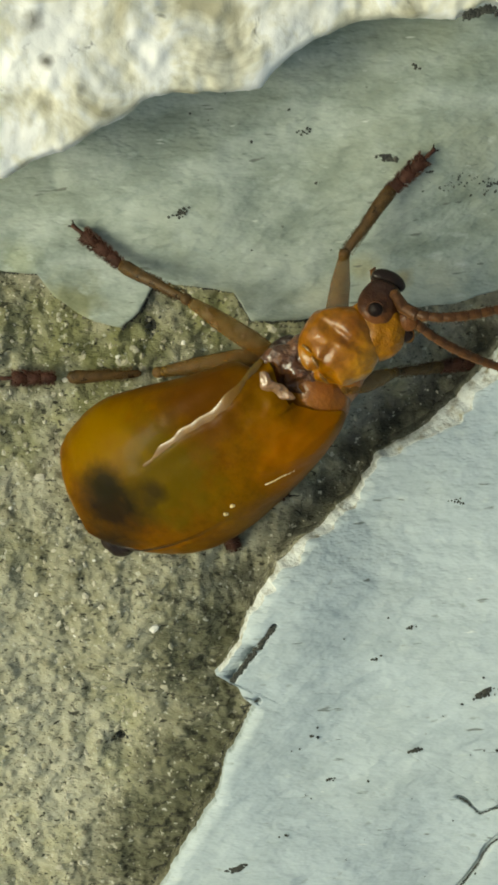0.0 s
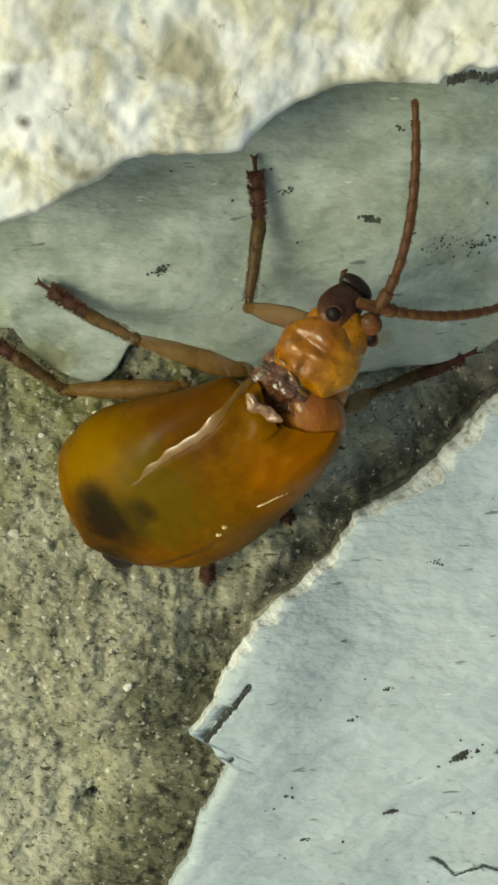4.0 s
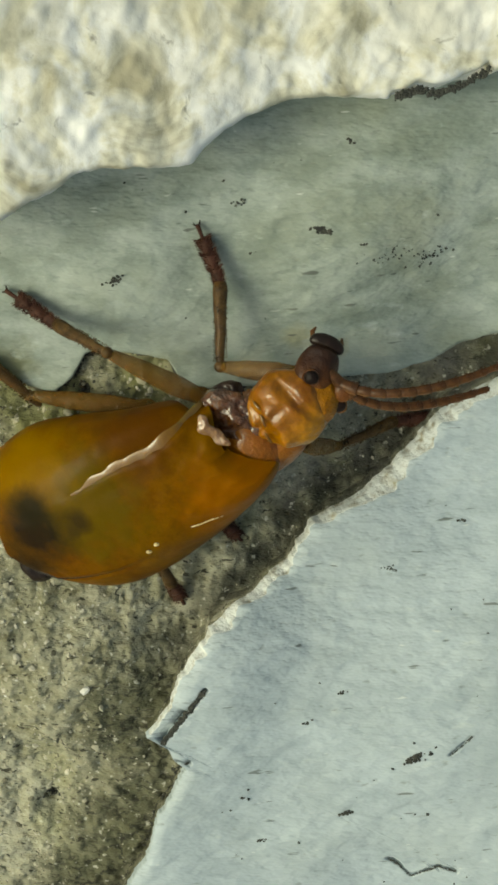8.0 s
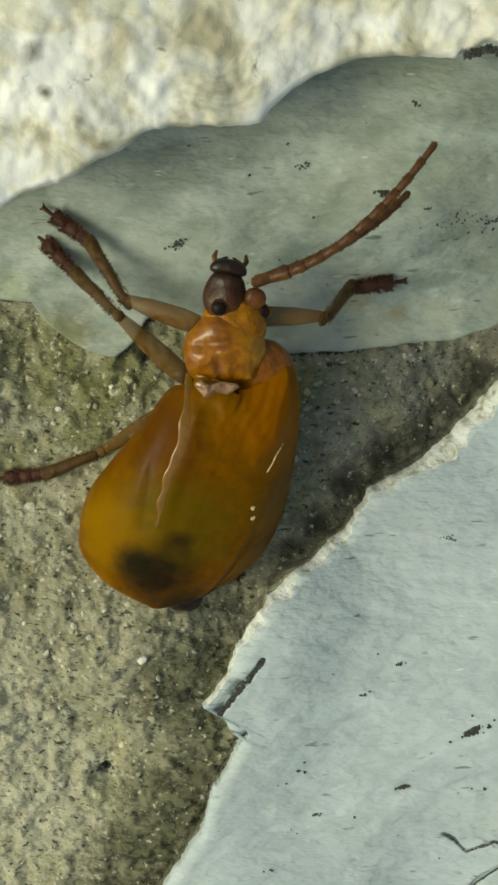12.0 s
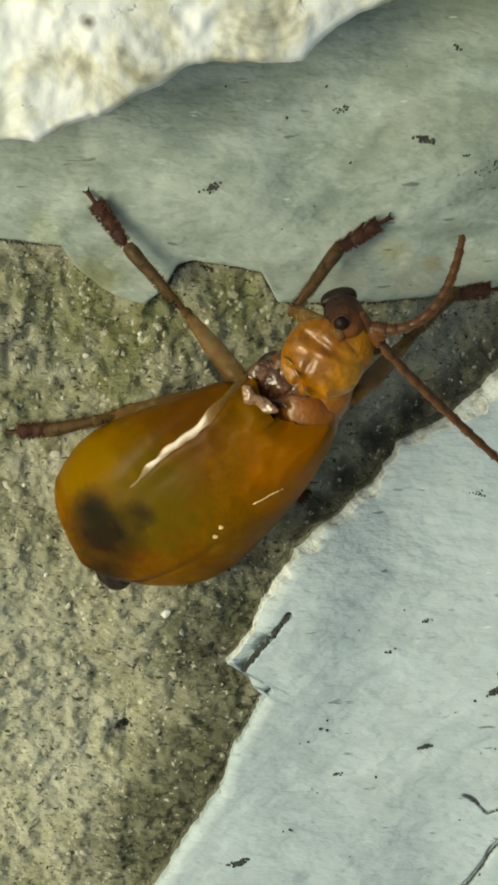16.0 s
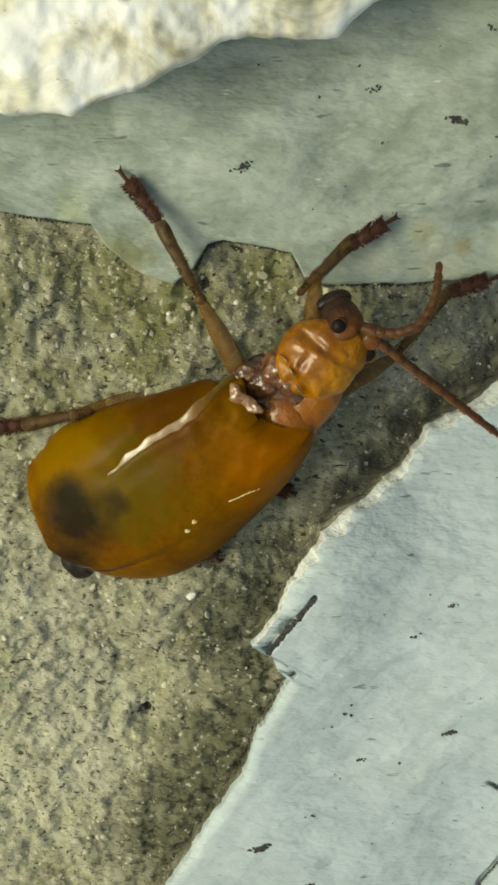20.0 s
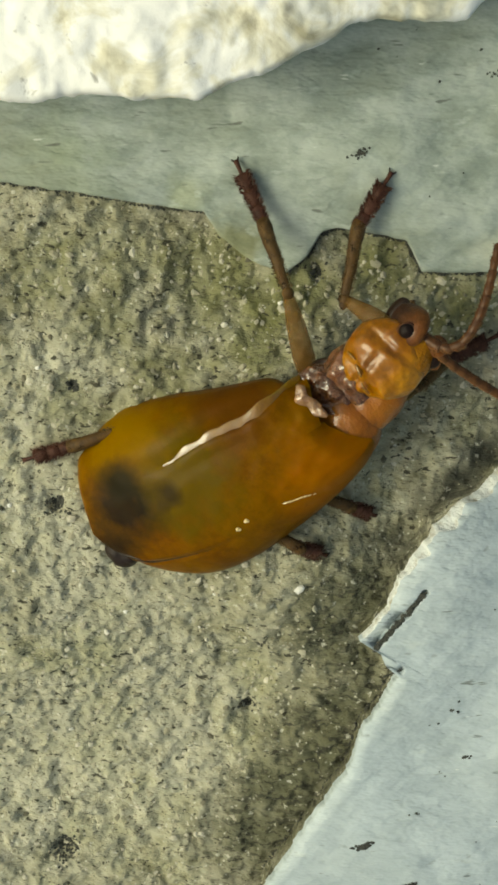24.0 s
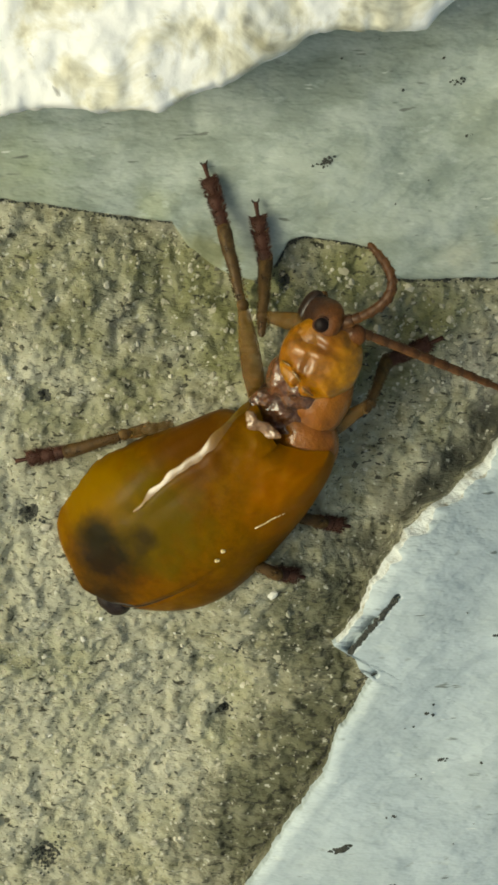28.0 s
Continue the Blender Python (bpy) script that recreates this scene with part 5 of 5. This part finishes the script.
LM_KNEE = [(-0.31, 5.61, 1.28), (-0.4, 5.96, 1.77), (-0.39, 5.95, 1.32), (-0.5, 6, 1.55), (-0.68, 6.1, 1.79), (-0.87, 6.19, 1.8), (-0.98, 6.28, 1.8), (-0.56, 6.34,
    1.82), (-0.2, 5.71, 1.28), (-0.29, 5.7, 0.51), (-0.51, 6.16, 1.79), (-0.4, 6.12, 1.65), (-0.28, 6.07, 1.51), (-0.65, 6.07, 1.64), (-1.15, 6.06, 1.77), (-1.35,
    5.9, 1.75), (-1.57, 6.22, 1.78), (-1.46, 6.17, 1.73), (-1.89, 6.15, 1.78), (-2.38, 5.29, 1.76), (-1.44, 5.86, 1.75), (-1.5, 5.11, 1.48), (-1.11, 4.48, 0.69),
    (-1.31, 4.61, 1.2), (-1.26, 4.45, 0.98), (-1.51, 4.38, 0.66), (-1.52, 4.31, 0.74), (-1.79, 4.91, 1.5), (-1.96, 4.27, 0.77), (-2.1, 4.14, 0.89), (-2.24, 4.31,
    1.49), (-2.47, 4.06, 1.18), (-2.54, 3.8, 1.06), (-2.55, 4.49, 1.54), (-2.58, 4.15, 1.1)]
LM_ANKLE = [(-2.1, 6.41, 0.38), (-1.91, 6.57, 0.41), (-2.17, 6.75, 0.43), (-2.17, 6.73, 0.43), (-2.17, 6.7, 0.42), (-2.24, 6.63, 0.41), (-2.32, 6.58, 0.4), (-2.07,
    6.59, 0.41), (-1.9, 6.71, 0.43), (-2.24, 6.96, 0.45), (-2.02, 6.61, 0.41), (-2.01, 6.69, 0.42), (-2, 6.77, 0.43), (-2.08, 6.67, 0.42), (-2.2, 6.55, 0.4), (-2.26,
    6.53, 0.4), (-2.68, 6.84, 0.43), (-2.89, 7.13, 0.45), (-3.22, 7.11, 0.44), (-3.06, 6.84, 0.43), (-2.73, 6.49, 0.41), (-2.63, 6.22, 0.38), (-2.76, 6.32, 0.39),
    (-2.62, 6.1, 0.37), (-2.63, 5.99, 0.36), (-2.62, 6.26, 0.38), (-2.66, 6.35, 0.39), (-2.85, 6.18, 0.39), (-2.88, 6.27, 0.4), (-2.95, 6.41, 0.41), (-2.94, 6.02,
    0.39), (-3.02, 5.98, 0.4), (-3.03, 5.78, 0.39), (-3.03, 6.21, 0.41), (-3.11, 6.12, 0.41)]
LM_TIP = [(-3.74, 7.78, 0), (-3.65, 7.71, 0.01), (-3.7, 7.72, 0.01), (-3.74, 7.7, 0.01), (-3.78, 7.67, 0.01), (-3.82, 7.6, 0.01), (-3.84, 7.52, 0.01), (-3.6, 7.47,
    0.02), (-3.66, 7.59, 0.02), (-3.81, 7.75, 0), (-3.4, 7.48, 0.03), (-3.54, 7.51, 0.03), (-3.69, 7.56, 0.02), (-3.72, 7.63, 0.01), (-3.73, 7.67, 0.01), (-3.33,
    7.48, 0.03), (-3.69, 7.62, 0.01), (-3.83, 7.75, 0), (-3.87, 7.65, 0), (-3.75, 7.99, 0), (-3.8, 7.63, 0.01), (-3.77, 7.51, 0.01), (-3.74, 7.6, 0.01), (-3.74,
    7.61, 0.01), (-3.75, 7.57, 0.01), (-3.67, 7.59, 0.02), (-3.73, 7.62, 0.01), (-3.68, 7.61, 0.01), (-3.67, 7.6, 0.02), (-3.63, 7.63, 0.02), (-3.69, 7.57, 0.01),
    (-3.68, 7.67, 0.01), (-3.71, 7.64, 0.01), (-3.6, 7.71, 0.02), (-3.6, 7.65, 0.02)]
LH_HIP = [(0.6, 3.56, 0.07), (0.66, 3.41, 0.38), (0.58, 3.9, 1.26), (0.57, 4.15, 1.38), (0.57, 4.37, 1.43), (0.65, 4.56, 1.22), (0.82, 4.66, 0.96), (1.23, 4.61,
    0.91), (1.19, 3.89, 0.24), (1.19, 4.05, 0.36), (1.07, 3.98, -0.02), (1.02, 4.17, 0.11), (0.95, 4.36, 0.35), (0.66, 4.32, 0.61), (0.19, 4.25, 0.84), (-0.47, 4.11,
    0.94), (-0.7, 4.35, 0.62), (-0.87, 3.56, 0.7), (-1.14, 2.87, 0.02), (-1.25, 2.26, -0.05), (-1.32, 2.32, -0.02), (-1.34, 2.01, -0.06), (-1.17, 1.93, 0.25),
    (-1.74, 1.65, -0.13), (-1.84, 1.67, -0.2), (-2.2, 1.7, -0.27), (-2.3, 1.53, -0.31), (-2.56, 1.26, -0.34), (-2.86, 1.21, -0.34), (-3.2, 1.51, -0.33), (-3.62, 1.4,
    -0.33), (-3.71, 0.88, -0.41), (-4.12, 0.94, -0.46), (-3.91, 0.98, -0.47), (-3.77, 0.6, -0.5)]
LH_KNEE = [(-1.33, 3.23, -0.18), (-1.87, 3.85, -0.07), (-2.9, 4.7, -0.08), (-3.13, 4.64, -0.08), (-3.24, 4.55, -0.08), (-3.23, 4.48, -0.08), (-3.2, 4.43, -0.08),
    (-2.75, 4.42, -0.08), (-3.02, 4.67, -0.08), (-3.24, 4.8, -0.09), (-3, 4.5, -0.08), (-2.88, 4.56, -0.08), (-2.81, 4.62, -0.08), (-2.99, 4.57, -0.08), (-3.26,
    4.47, -0.08), (-3.4, 4.36, -0.08), (-3.59, 4.43, -0.08), (-3.29, 3.38, 0.01), (-2.71, 2.01, 0.4), (-2.8, 1.46, 0.55), (-3.63, 1.65, 0.52), (-3.64, 1.52, 0.54),
    (-3.64, 1.44, 0.57), (-3.7, 1.5, 0.55), (-4.25, 1.68, 0.49), (-3.83, 1.57, 0.54), (-5.03, 1, 0.56), (-5.28, 0.83, 0.56), (-4.82, 1.86, 0.44), (-5.16, 1.85,
    0.45), (-6.66, 0.32, 0.55), (-6.27, 0.46, 0.55), (-6.35, 0.36, 0.55), (-6.03, 0.46, 0.55), (-5.88, 0.41, 0.55)]
LH_ANKLE = [(-4.17, 3.21, 0.04), (-3.25, 4.67, -0.16), (-3.92, 5.27, 0.21), (-3.97, 5.28, 0.21), (-4.01, 5.28, 0.21), (-4.15, 5.3, 0.22), (-4.26, 5.32, 0.22),
    (-3.75, 5.16, 0.19), (-4.01, 5.47, 0.21), (-4.08, 5.52, 0.22), (-3.83, 5.4, 0.21), (-3.89, 5.28, 0.21), (-3.97, 5.19, 0.21), (-4, 5.24, 0.21), (-4.02, 5.28,
    0.21), (-4.09, 5.09, 0.21), (-4.26, 5.4, 0.22), (-4.49, 4.82, -0.15), (-4.32, 1.39, 0.5), (-4.39, 1.29, 0.5), (-4.75, 1.14, 0.5), (-4.75, 1.16, 0.49), (-4.75,
    1.17, 0.49), (-4.81, 1.23, 0.48), (-5.2, 1.42, 0.45), (-4.92, 1.22, 0.48), (-6.15, 0.72, 0.47), (-6.53, 0.55, 0.47), (-7.24, 2.61, 0.5), (-7.27, 2.53, 0.5),
    (-8.07, -0.21, 0.5), (-7.84, -0.07, 0.49), (-7.64, 0, 0.49), (-7.62, 0.02, 0.49), (-7.47, -0.11, 0.49)]
LH_TIP = [(-6.35, 3.34, 0.28), (-5.49, 6.19, -0.04), (-5.46, 6.13, -0.04), (-5.18, 6.09, -0.01), (-4.92, 6.05, 0.02), (-5.05, 6, 0.01), (-5.18, 5.91, 0), (-4.69,
    5.45, 0.03), (-4.94, 5.99, 0.02), (-5.02, 6.13, 0.01), (-4.76, 5.84, 0.03), (-4.89, 5.9, 0.02), (-5.03, 5.95, 0.01), (-5, 5.94, 0.01), (-4.95, 5.9, 0.02),
    (-4.87, 5.53, 0.03), (-5.18, 6.15, -0.01), (-5.8, 6.13, -0.08), (-5.97, 1.16, 0.28), (-5.96, 1.05, 0.28), (-5.97, 0.98, 0.28), (-5.82, 0.91, 0.28), (-5.89, 1.02,
    0.28), (-5.94, 0.92, 0.28), (-6.02, 1.12, 0.28), (-5.97, 0.92, 0.28), (-7.44, 0.48, 0.3), (-8.04, 0.32, 0.31), (-9.23, 3.24, 0.32), (-9.4, 3.22, 0.31), (-9.77,
    -0.78, 0.33), (-9.12, -0.46, 0.33), (-8.96, -0.39, 0.33), (-9.41, -0.47, 0.33), (-9.25, -0.5, 0.33)]
RF_HIP = [(4.29, 3.22, 1.57), (4.61, 3.25, 1.88), (4.6, 3.72, 2.76), (4.54, 3.89, 2.88), (4.46, 4.07, 2.93), (4.4, 4.38, 2.72), (4.37, 4.58, 2.46), (4.97, 4.33,
    2.41), (5.29, 3.44, 1.74), (5.06, 3.62, 1.86), (4.64, 3.44, 1.48), (4.6, 3.55, 1.61), (4.57, 3.79, 1.85), (4.52, 4.1, 2.11), (4.44, 4.58, 2.34), (3.4, 5.7,
    2.44), (2.99, 6.39, 2.12), (2.64, 6.07, 2.2), (2.38, 6.04, 1.52), (1.91, 5.8, 1.45), (3.44, 2.63, 1.48), (3.42, 2.54, 1.44), (3.54, 2.69, 1.75), (3.01, 2.24,
    1.37), (3.09, 2.41, 1.3), (2.54, 1.97, 1.23), (2.2, 2, 1.19), (1.82, 1.73, 1.16), (1.38, 1.37, 1.16), (1.15, 1.53, 1.17), (0.78, 1.56, 1.17), (0.26, 1.19, 1.09),
    (0.18, 1.14, 1.04), (0.15, 1.14, 1.03), (-0.02, 0.9, 1)]
RF_KNEE = [(5.31, 3.09, 0.04), (5.49, 2.82, 0.46), (5.04, 2.8, 0.57), (5.38, 3.3, 0.38), (5.72, 3.94, 0.19), (5.47, 4.19, 0.2), (5.22, 4.31, 0.21), (5.84, 4, -0.04),
    (6.16, 3.12, 0.08), (5.75, 2.84, -0.01), (5.64, 2.74, -0.62), (5.42, 3.05, 0.03), (5.24, 3.59, 0.69), (5.34, 4.02, 0.54), (5.43, 4.51, 0.39), (4.37, 5.2, 0.81),
    (4.03, 6.34, 1.3), (3.63, 5.69, 1.28), (3.56, 5.98, 1.31), (2.64, 6.7, 1.52), (4.7, 3.6, 0.4), (4.75, 3.6, 0.4), (4.89, 3.74, 0.4), (4.29, 2.94, 0.4), (4.1, 2.8,
    0.4), (3.89, 2.49, 0.4), (3.74, 2.73, 0.4), (3.3, 2.6, 0.4), (2.13, 1.78, 0.93), (1.75, 1.8, 0.99), (1.37, 1.85, 1.06), (1.07, 1.14, 0.27), (0.94, 1.22, 0.37),
    (0.86, 1.17, 0.35), (0.79, 1.5, 1.19)]
RF_ANKLE = [(6.74, 2.75, -1.67), (6.49, 2.59, -1.49), (5.99, 2.12, -1.35), (6.01, 4.23, -0.85), (6.07, 6.35, -0.41), (6.27, 5.48, -0.88), (6.61, 4.3, -1.56), (7.09,
    3.86, -1.9), (7.13, 2.9, -1.94), (7, 3.06, -1.87), (7.35, 3.03, -2.06), (6.74, 3.13, -1.68), (5.98, 3.4, -1.06), (5.81, 5, -0.58), (5.62, 6.74, -0.18), (4.55,
    7.13, 0.08), (4.14, 8.27, 0.41), (3.91, 7.43, 0.17), (4.21, 6.45, -0.1), (1.7, 8.09, 0.45), (6, 4.75, -0.4), (6.05, 4.75, -0.4), (6.08, 4.79, -0.4), (5.23, 4.36,
    -0.4), (5.23, 4.42, -0.4), (5.23, 4.47, -0.4), (5.12, 4.33, -0.4), (4.7, 4, -0.4), (3.06, 1.71, -0.67), (2.68, 1.87, -0.56), (2.09, 2.1, -0.43), (1.48, 3.36,
    -0.3), (1.53, 3.29, -0.3), (1.23, 3.39, -0.29), (1.31, 2.28, -0.34)]
RF_TIP = [(8, 2.64, -2.59), (7.6, 2.8, -2.54), (7.05, 1.91, -2.14), (7.4, 4.56, -1.55), (7.92, 7.21, -1.1), (8.29, 6.42, -1.23), (8.49, 5.1, -1.53), (8.46, 4.01,
    -2.53), (8.18, 2.87, -2.62), (8.4, 3.02, -2.62), (9.38, 2.98, -2.54), (8.14, 3, -2.43), (6.9, 3.05, -2.21), (7.16, 5.1, -1.55), (7.42, 7.86, -0.64), (5.54, 8.95,
    0.1), (5.87, 9.1, 0.08), (5.09, 8.91, 0.11), (5.47, 6.49, -0.65), (2.23, 9.44, 0.07), (7.4, 4.8, -1.2), (7.4, 4.8, -1.2), (7.45, 4.8, -1.2), (6.9, 4.65, -1.2),
    (6.83, 4.63, -1.2), (6.75, 4.62, -1.2), (6.76, 4.7, -1.2), (6.2, 4.3, -1.2), (4.06, 1.9, -1.25), (3.52, 2.07, -1.11), (3.36, 2.63, -0.95), (3.43, 3.68, -0.82),
    (3.31, 3.77, -0.79), (3.18, 3.77, -0.77), (2.8, 2.81, -0.81)]
RM_TIP = [(2.04, -0.75, -0.62), (2.32, -0.67, -0.66), (2.5, 0.06, -0.9), (2.45, 0.23, -0.92), (2.4, 0.31, -0.94), (2.58, 0.27, -0.99), (2.88, 0.18, -1.06), (3.1,
    0.06, -1.11), (2.66, 0, -0.94), (2.66, 0.09, -0.96), (2.69, -0.1, -0.92), (2.65, -0.02, -0.92), (2.57, 0.07, -0.93), (2.41, -0.04, -0.85), (2.2, -0.16, -0.77),
    (1.98, 0, -0.77), (1.82, 0.02, -0.74), (1.55, 0.21, -0.73), (1.97, -0.11, -0.74), (1.92, -0.67, -0.62), (2.33, -0.87, -0.62), (2.32, -0.83, -0.63), (2.15, -1.15,
    -0.57), (1.9, -1.1, -0.56), (1.64, -0.9, -0.57), (1.27, -1.12, -0.53), (0.91, -1.48, -0.46), (0.48, -1.66, -0.35), (1.16, -1.89, -0.47), (0.34, -2.17, -0.21),
    (0.13, -2.25, -0.1), (0.05, -2.4, -0.02), (0.13, -2.37, -0.07), (0.08, -2.38, -0.04), (0.13, -2.42, -0.06)]
RH_TIP = [(0.59, -2.18, -0.31), (0.62, -2.1, -0.33), (0.61, -1.22, -0.39), (0.52, -1.22, -0.36), (0.43, -1.22, -0.34), (0.47, -1.3, -0.34), (0.54, -1.37, -0.35),
    (0.65, -1.05, -0.42), (0.66, -1.78, -0.38), (0.81, -1.65, -0.43), (1.01, -1.86, -0.45), (1, -1.85, -0.45), (0.98, -1.84, -0.44), (0.9, -1.85, -0.43), (0.84,
    -1.86, -0.42), (1.04, -1.73, -0.46), (0.81, -1.7, -0.43), (1.03, -1.62, -0.47), (0.96, -2.09, -0.41), (-0.7, -3.85, 0.61), (0.56, -2.79, -0.15), (0.4, -2.89,
    -0.06), (-0.1, -2.94, 0.21), (-0.48, -3.23, 0.46), (-0.74, -3.4, 0.57), (-0.93, -3.2, 0.59), (-1.14, -3.08, 0.61), (-1.24, -3.26, 0.65), (-1.14, -3.3, 0.65),
    (-1.24, -3.14, 0.63), (-1.28, -3.17, 0.65), (-1.44, -3.26, 0.68), (-1.2, -3.24, 0.64), (-1.35, -3.38, 0.68), (-1.14, -3.67, 0.69)]


def aim(origin, ahead, above):
    """The pose at origin with x along ahead and z near above; mm to metres."""
    x = Vector(ahead).normalized()
    y = Vector(above).cross(x).normalized()
    z = x.cross(y)
    m = Matrix((x, y, z)).transposed().to_4x4()
    m.translation = Vector(origin) * MM
    return m


def lean(t):
    """How far the beetle leans over to its left, in degrees."""
    return float(np.interp(t, [0, 9, 11, 12.5, 14.5, 28], [-2, -2, -10.7, -10.7, 6, 6]))


def span(a, b, length, above, hold):
    """A piece of that length, laid along the joints a and b; hold: 0 keeps it at a, 1 at b."""
    d = (b - a).normalized()
    return aim(a + ((b - a).length - length) * hold * d, d, above)


def glide(times, points, at):
    """The points at other times, on a smooth curve that never overshoots."""
    t, p, at = np.array(times, float), np.array(points, float), np.array(at, float)
    h, slope = np.diff(t)[:, None], np.diff(p, axis=0) / np.diff(t)[:, None]
    d = np.zeros_like(p)
    same = slope[:-1] * slope[1:] > 0
    safe = np.where(same, slope[:-1] * slope[1:], 1.0)
    d[1:-1] = np.where(same, 2 * safe / np.where(same, slope[:-1] + slope[1:], 1.0), 0.0)
    k = np.clip(np.searchsorted(t, at, "right") - 1, 0, len(t) - 2)
    u, g = ((at - t[k]) / (t[k + 1] - t[k]))[:, None], h[k]
    out = (1 + 2 * u) * (1 - u) ** 2 * p[k] + u * (1 - u) ** 2 * g * d[k] + u * u * (3 - 2 * u) * p[k + 1] + u * u * (u - 1) * g * d[k + 1]
    return [tuple(v) for v in out]


FINE = sorted(set(TIMES) | {round(0.25 * k, 2) for k in range(113)})
TAIL, SCUT, PRON, EYE, MUZZLE, ANT = (glide(TIMES, p, FINE) for p in (TAIL, SCUT, PRON, EYE, MUZZLE, ANT))
A1_MID, A1_TIP, A2_MID, A2_TIP, RM_TIP, RH_TIP = (glide(TIMES, p, FINE) for p in (A1_MID, A1_TIP, A2_MID, A2_TIP, RM_TIP, RH_TIP))
LF_HIP, LF_KNEE, LF_ANKLE, LF_TIP = (glide(TIMES, p, FINE) for p in (LF_HIP, LF_KNEE, LF_ANKLE, LF_TIP))
LM_HIP, LM_KNEE, LM_ANKLE, LM_TIP = (glide(TIMES, p, FINE) for p in (LM_HIP, LM_KNEE, LM_ANKLE, LM_TIP))
LH_HIP, LH_KNEE, LH_ANKLE, LH_TIP = (glide(TIMES, p, FINE) for p in (LH_HIP, LH_KNEE, LH_ANKLE, LH_TIP))
RF_HIP, RF_KNEE, RF_ANKLE, RF_TIP = (glide(TIMES, p, FINE) for p in (RF_HIP, RF_KNEE, RF_ANKLE, RF_TIP))
TIMES = FINE


def motions():
    up = Vector((0, 0, 1))
    body = []
    for k, t in enumerate(TIMES):
        tail, neck = Vector(TAIL[k]), Vector(SCUT[k])
        x = (neck - tail).normalized()
        tilted = Matrix.Rotation(radians(-lean(t)), 3, x) @ up
        body.append(aim((tail + neck) / 2, x, tilted))
    walk(beetle, list(zip(TIMES, body)))
    inside = [m.inverted() for m in body]

    def key(ob, poses):
        walk(ob, [(t, inv @ m) for t, inv, m in zip(TIMES, inside, poses)])

    key(PRONOTUM, [aim(PRON[k], body[k].col[0].xyz + 0.6 * (Vector(PRON[k]) - Vector(SCUT[k])).normalized(), body[k].col[2].xyz) for k in range(len(TIMES))])
    key(HEAD, [aim(EYE[k], body[k].col[0].xyz, up + 0.4 * body[k].col[2].xyz) for k in range(len(TIMES))])
    key(FACE_PART, [aim(EYE[k], Vector(MUZZLE[k]) - Vector(EYE[k]), up) for k in range(len(TIMES))])
    joints = {"LF": (LF_HIP, LF_KNEE, LF_ANKLE, LF_TIP), "LM": (LM_HIP, LM_KNEE, LM_ANKLE, LM_TIP), "LH": (LH_HIP, LH_KNEE, LH_ANKLE, LH_TIP), "RF": (RF_HIP, RF_KNEE, RF_ANKLE, RF_TIP)}
    hidden = {"RM": (RM_TIP, Vector((1.6, -1.0, -1.0))), "RH": (RH_TIP, Vector((-0.2, -1.0, -1.1)))}
    for name, (tips, socket) in hidden.items():
        hips = [body[k] @ (socket * MM) / MM for k in range(len(TIMES))]
        knees, ankles = [], []
        for k in range(len(TIMES)):
            tip = Vector(tips[k])
            out = (tip - hips[k])
            out.z = 0
            ankles.append(tip - out.normalized() * 0.75 + Vector((0, 0, 0.45)))
            knees.append((hips[k] + ankles[k]) / 2 + Vector((0, 0, 0.25)))
        joints[name] = (hips, knees, ankles, tips)
    for name, chain in joints.items():
        for ob, size, a, b, hold in zip(LEGS[name], SIZES[name], chain, chain[1:], (1, 0.6, 0.1)):
            key(ob, [span(Vector(a[k]), Vector(b[k]), size, up, hold) for k in range(len(TIMES))])
    for name, mids, tips in (("A1", A1_MID, A1_TIP), ("A2", A2_MID, A2_TIP)):
        poses = [[] for _ in range(11)]
        for k in range(len(TIMES)):
            base, mid, tip = Vector(ANT[k]), Vector(mids[k]), Vector(tips[k])
            bend = 2 * mid - (base + tip) / 2
            curve = [base * (1 - s) ** 2 + bend * 2 * s * (1 - s) + tip * s * s for s in (q / 40 for q in range(41))]
            run = [0.0]
            for p, q in zip(curve, curve[1:]):
                run.append(run[-1] + (q - p).length)
            for n in range(11):
                spot = run[-1] * (n + 0.5) / 11
                near = max(q for q in range(40) if run[q] <= spot)
                d = curve[near + 1] - curve[near]
                poses[n].append(aim(curve[near] + d.normalized() * (spot - run[near]), d, up))
        for ob, rows in zip(ANTENNAE[name], poses):
            key(ob, rows)


motions()
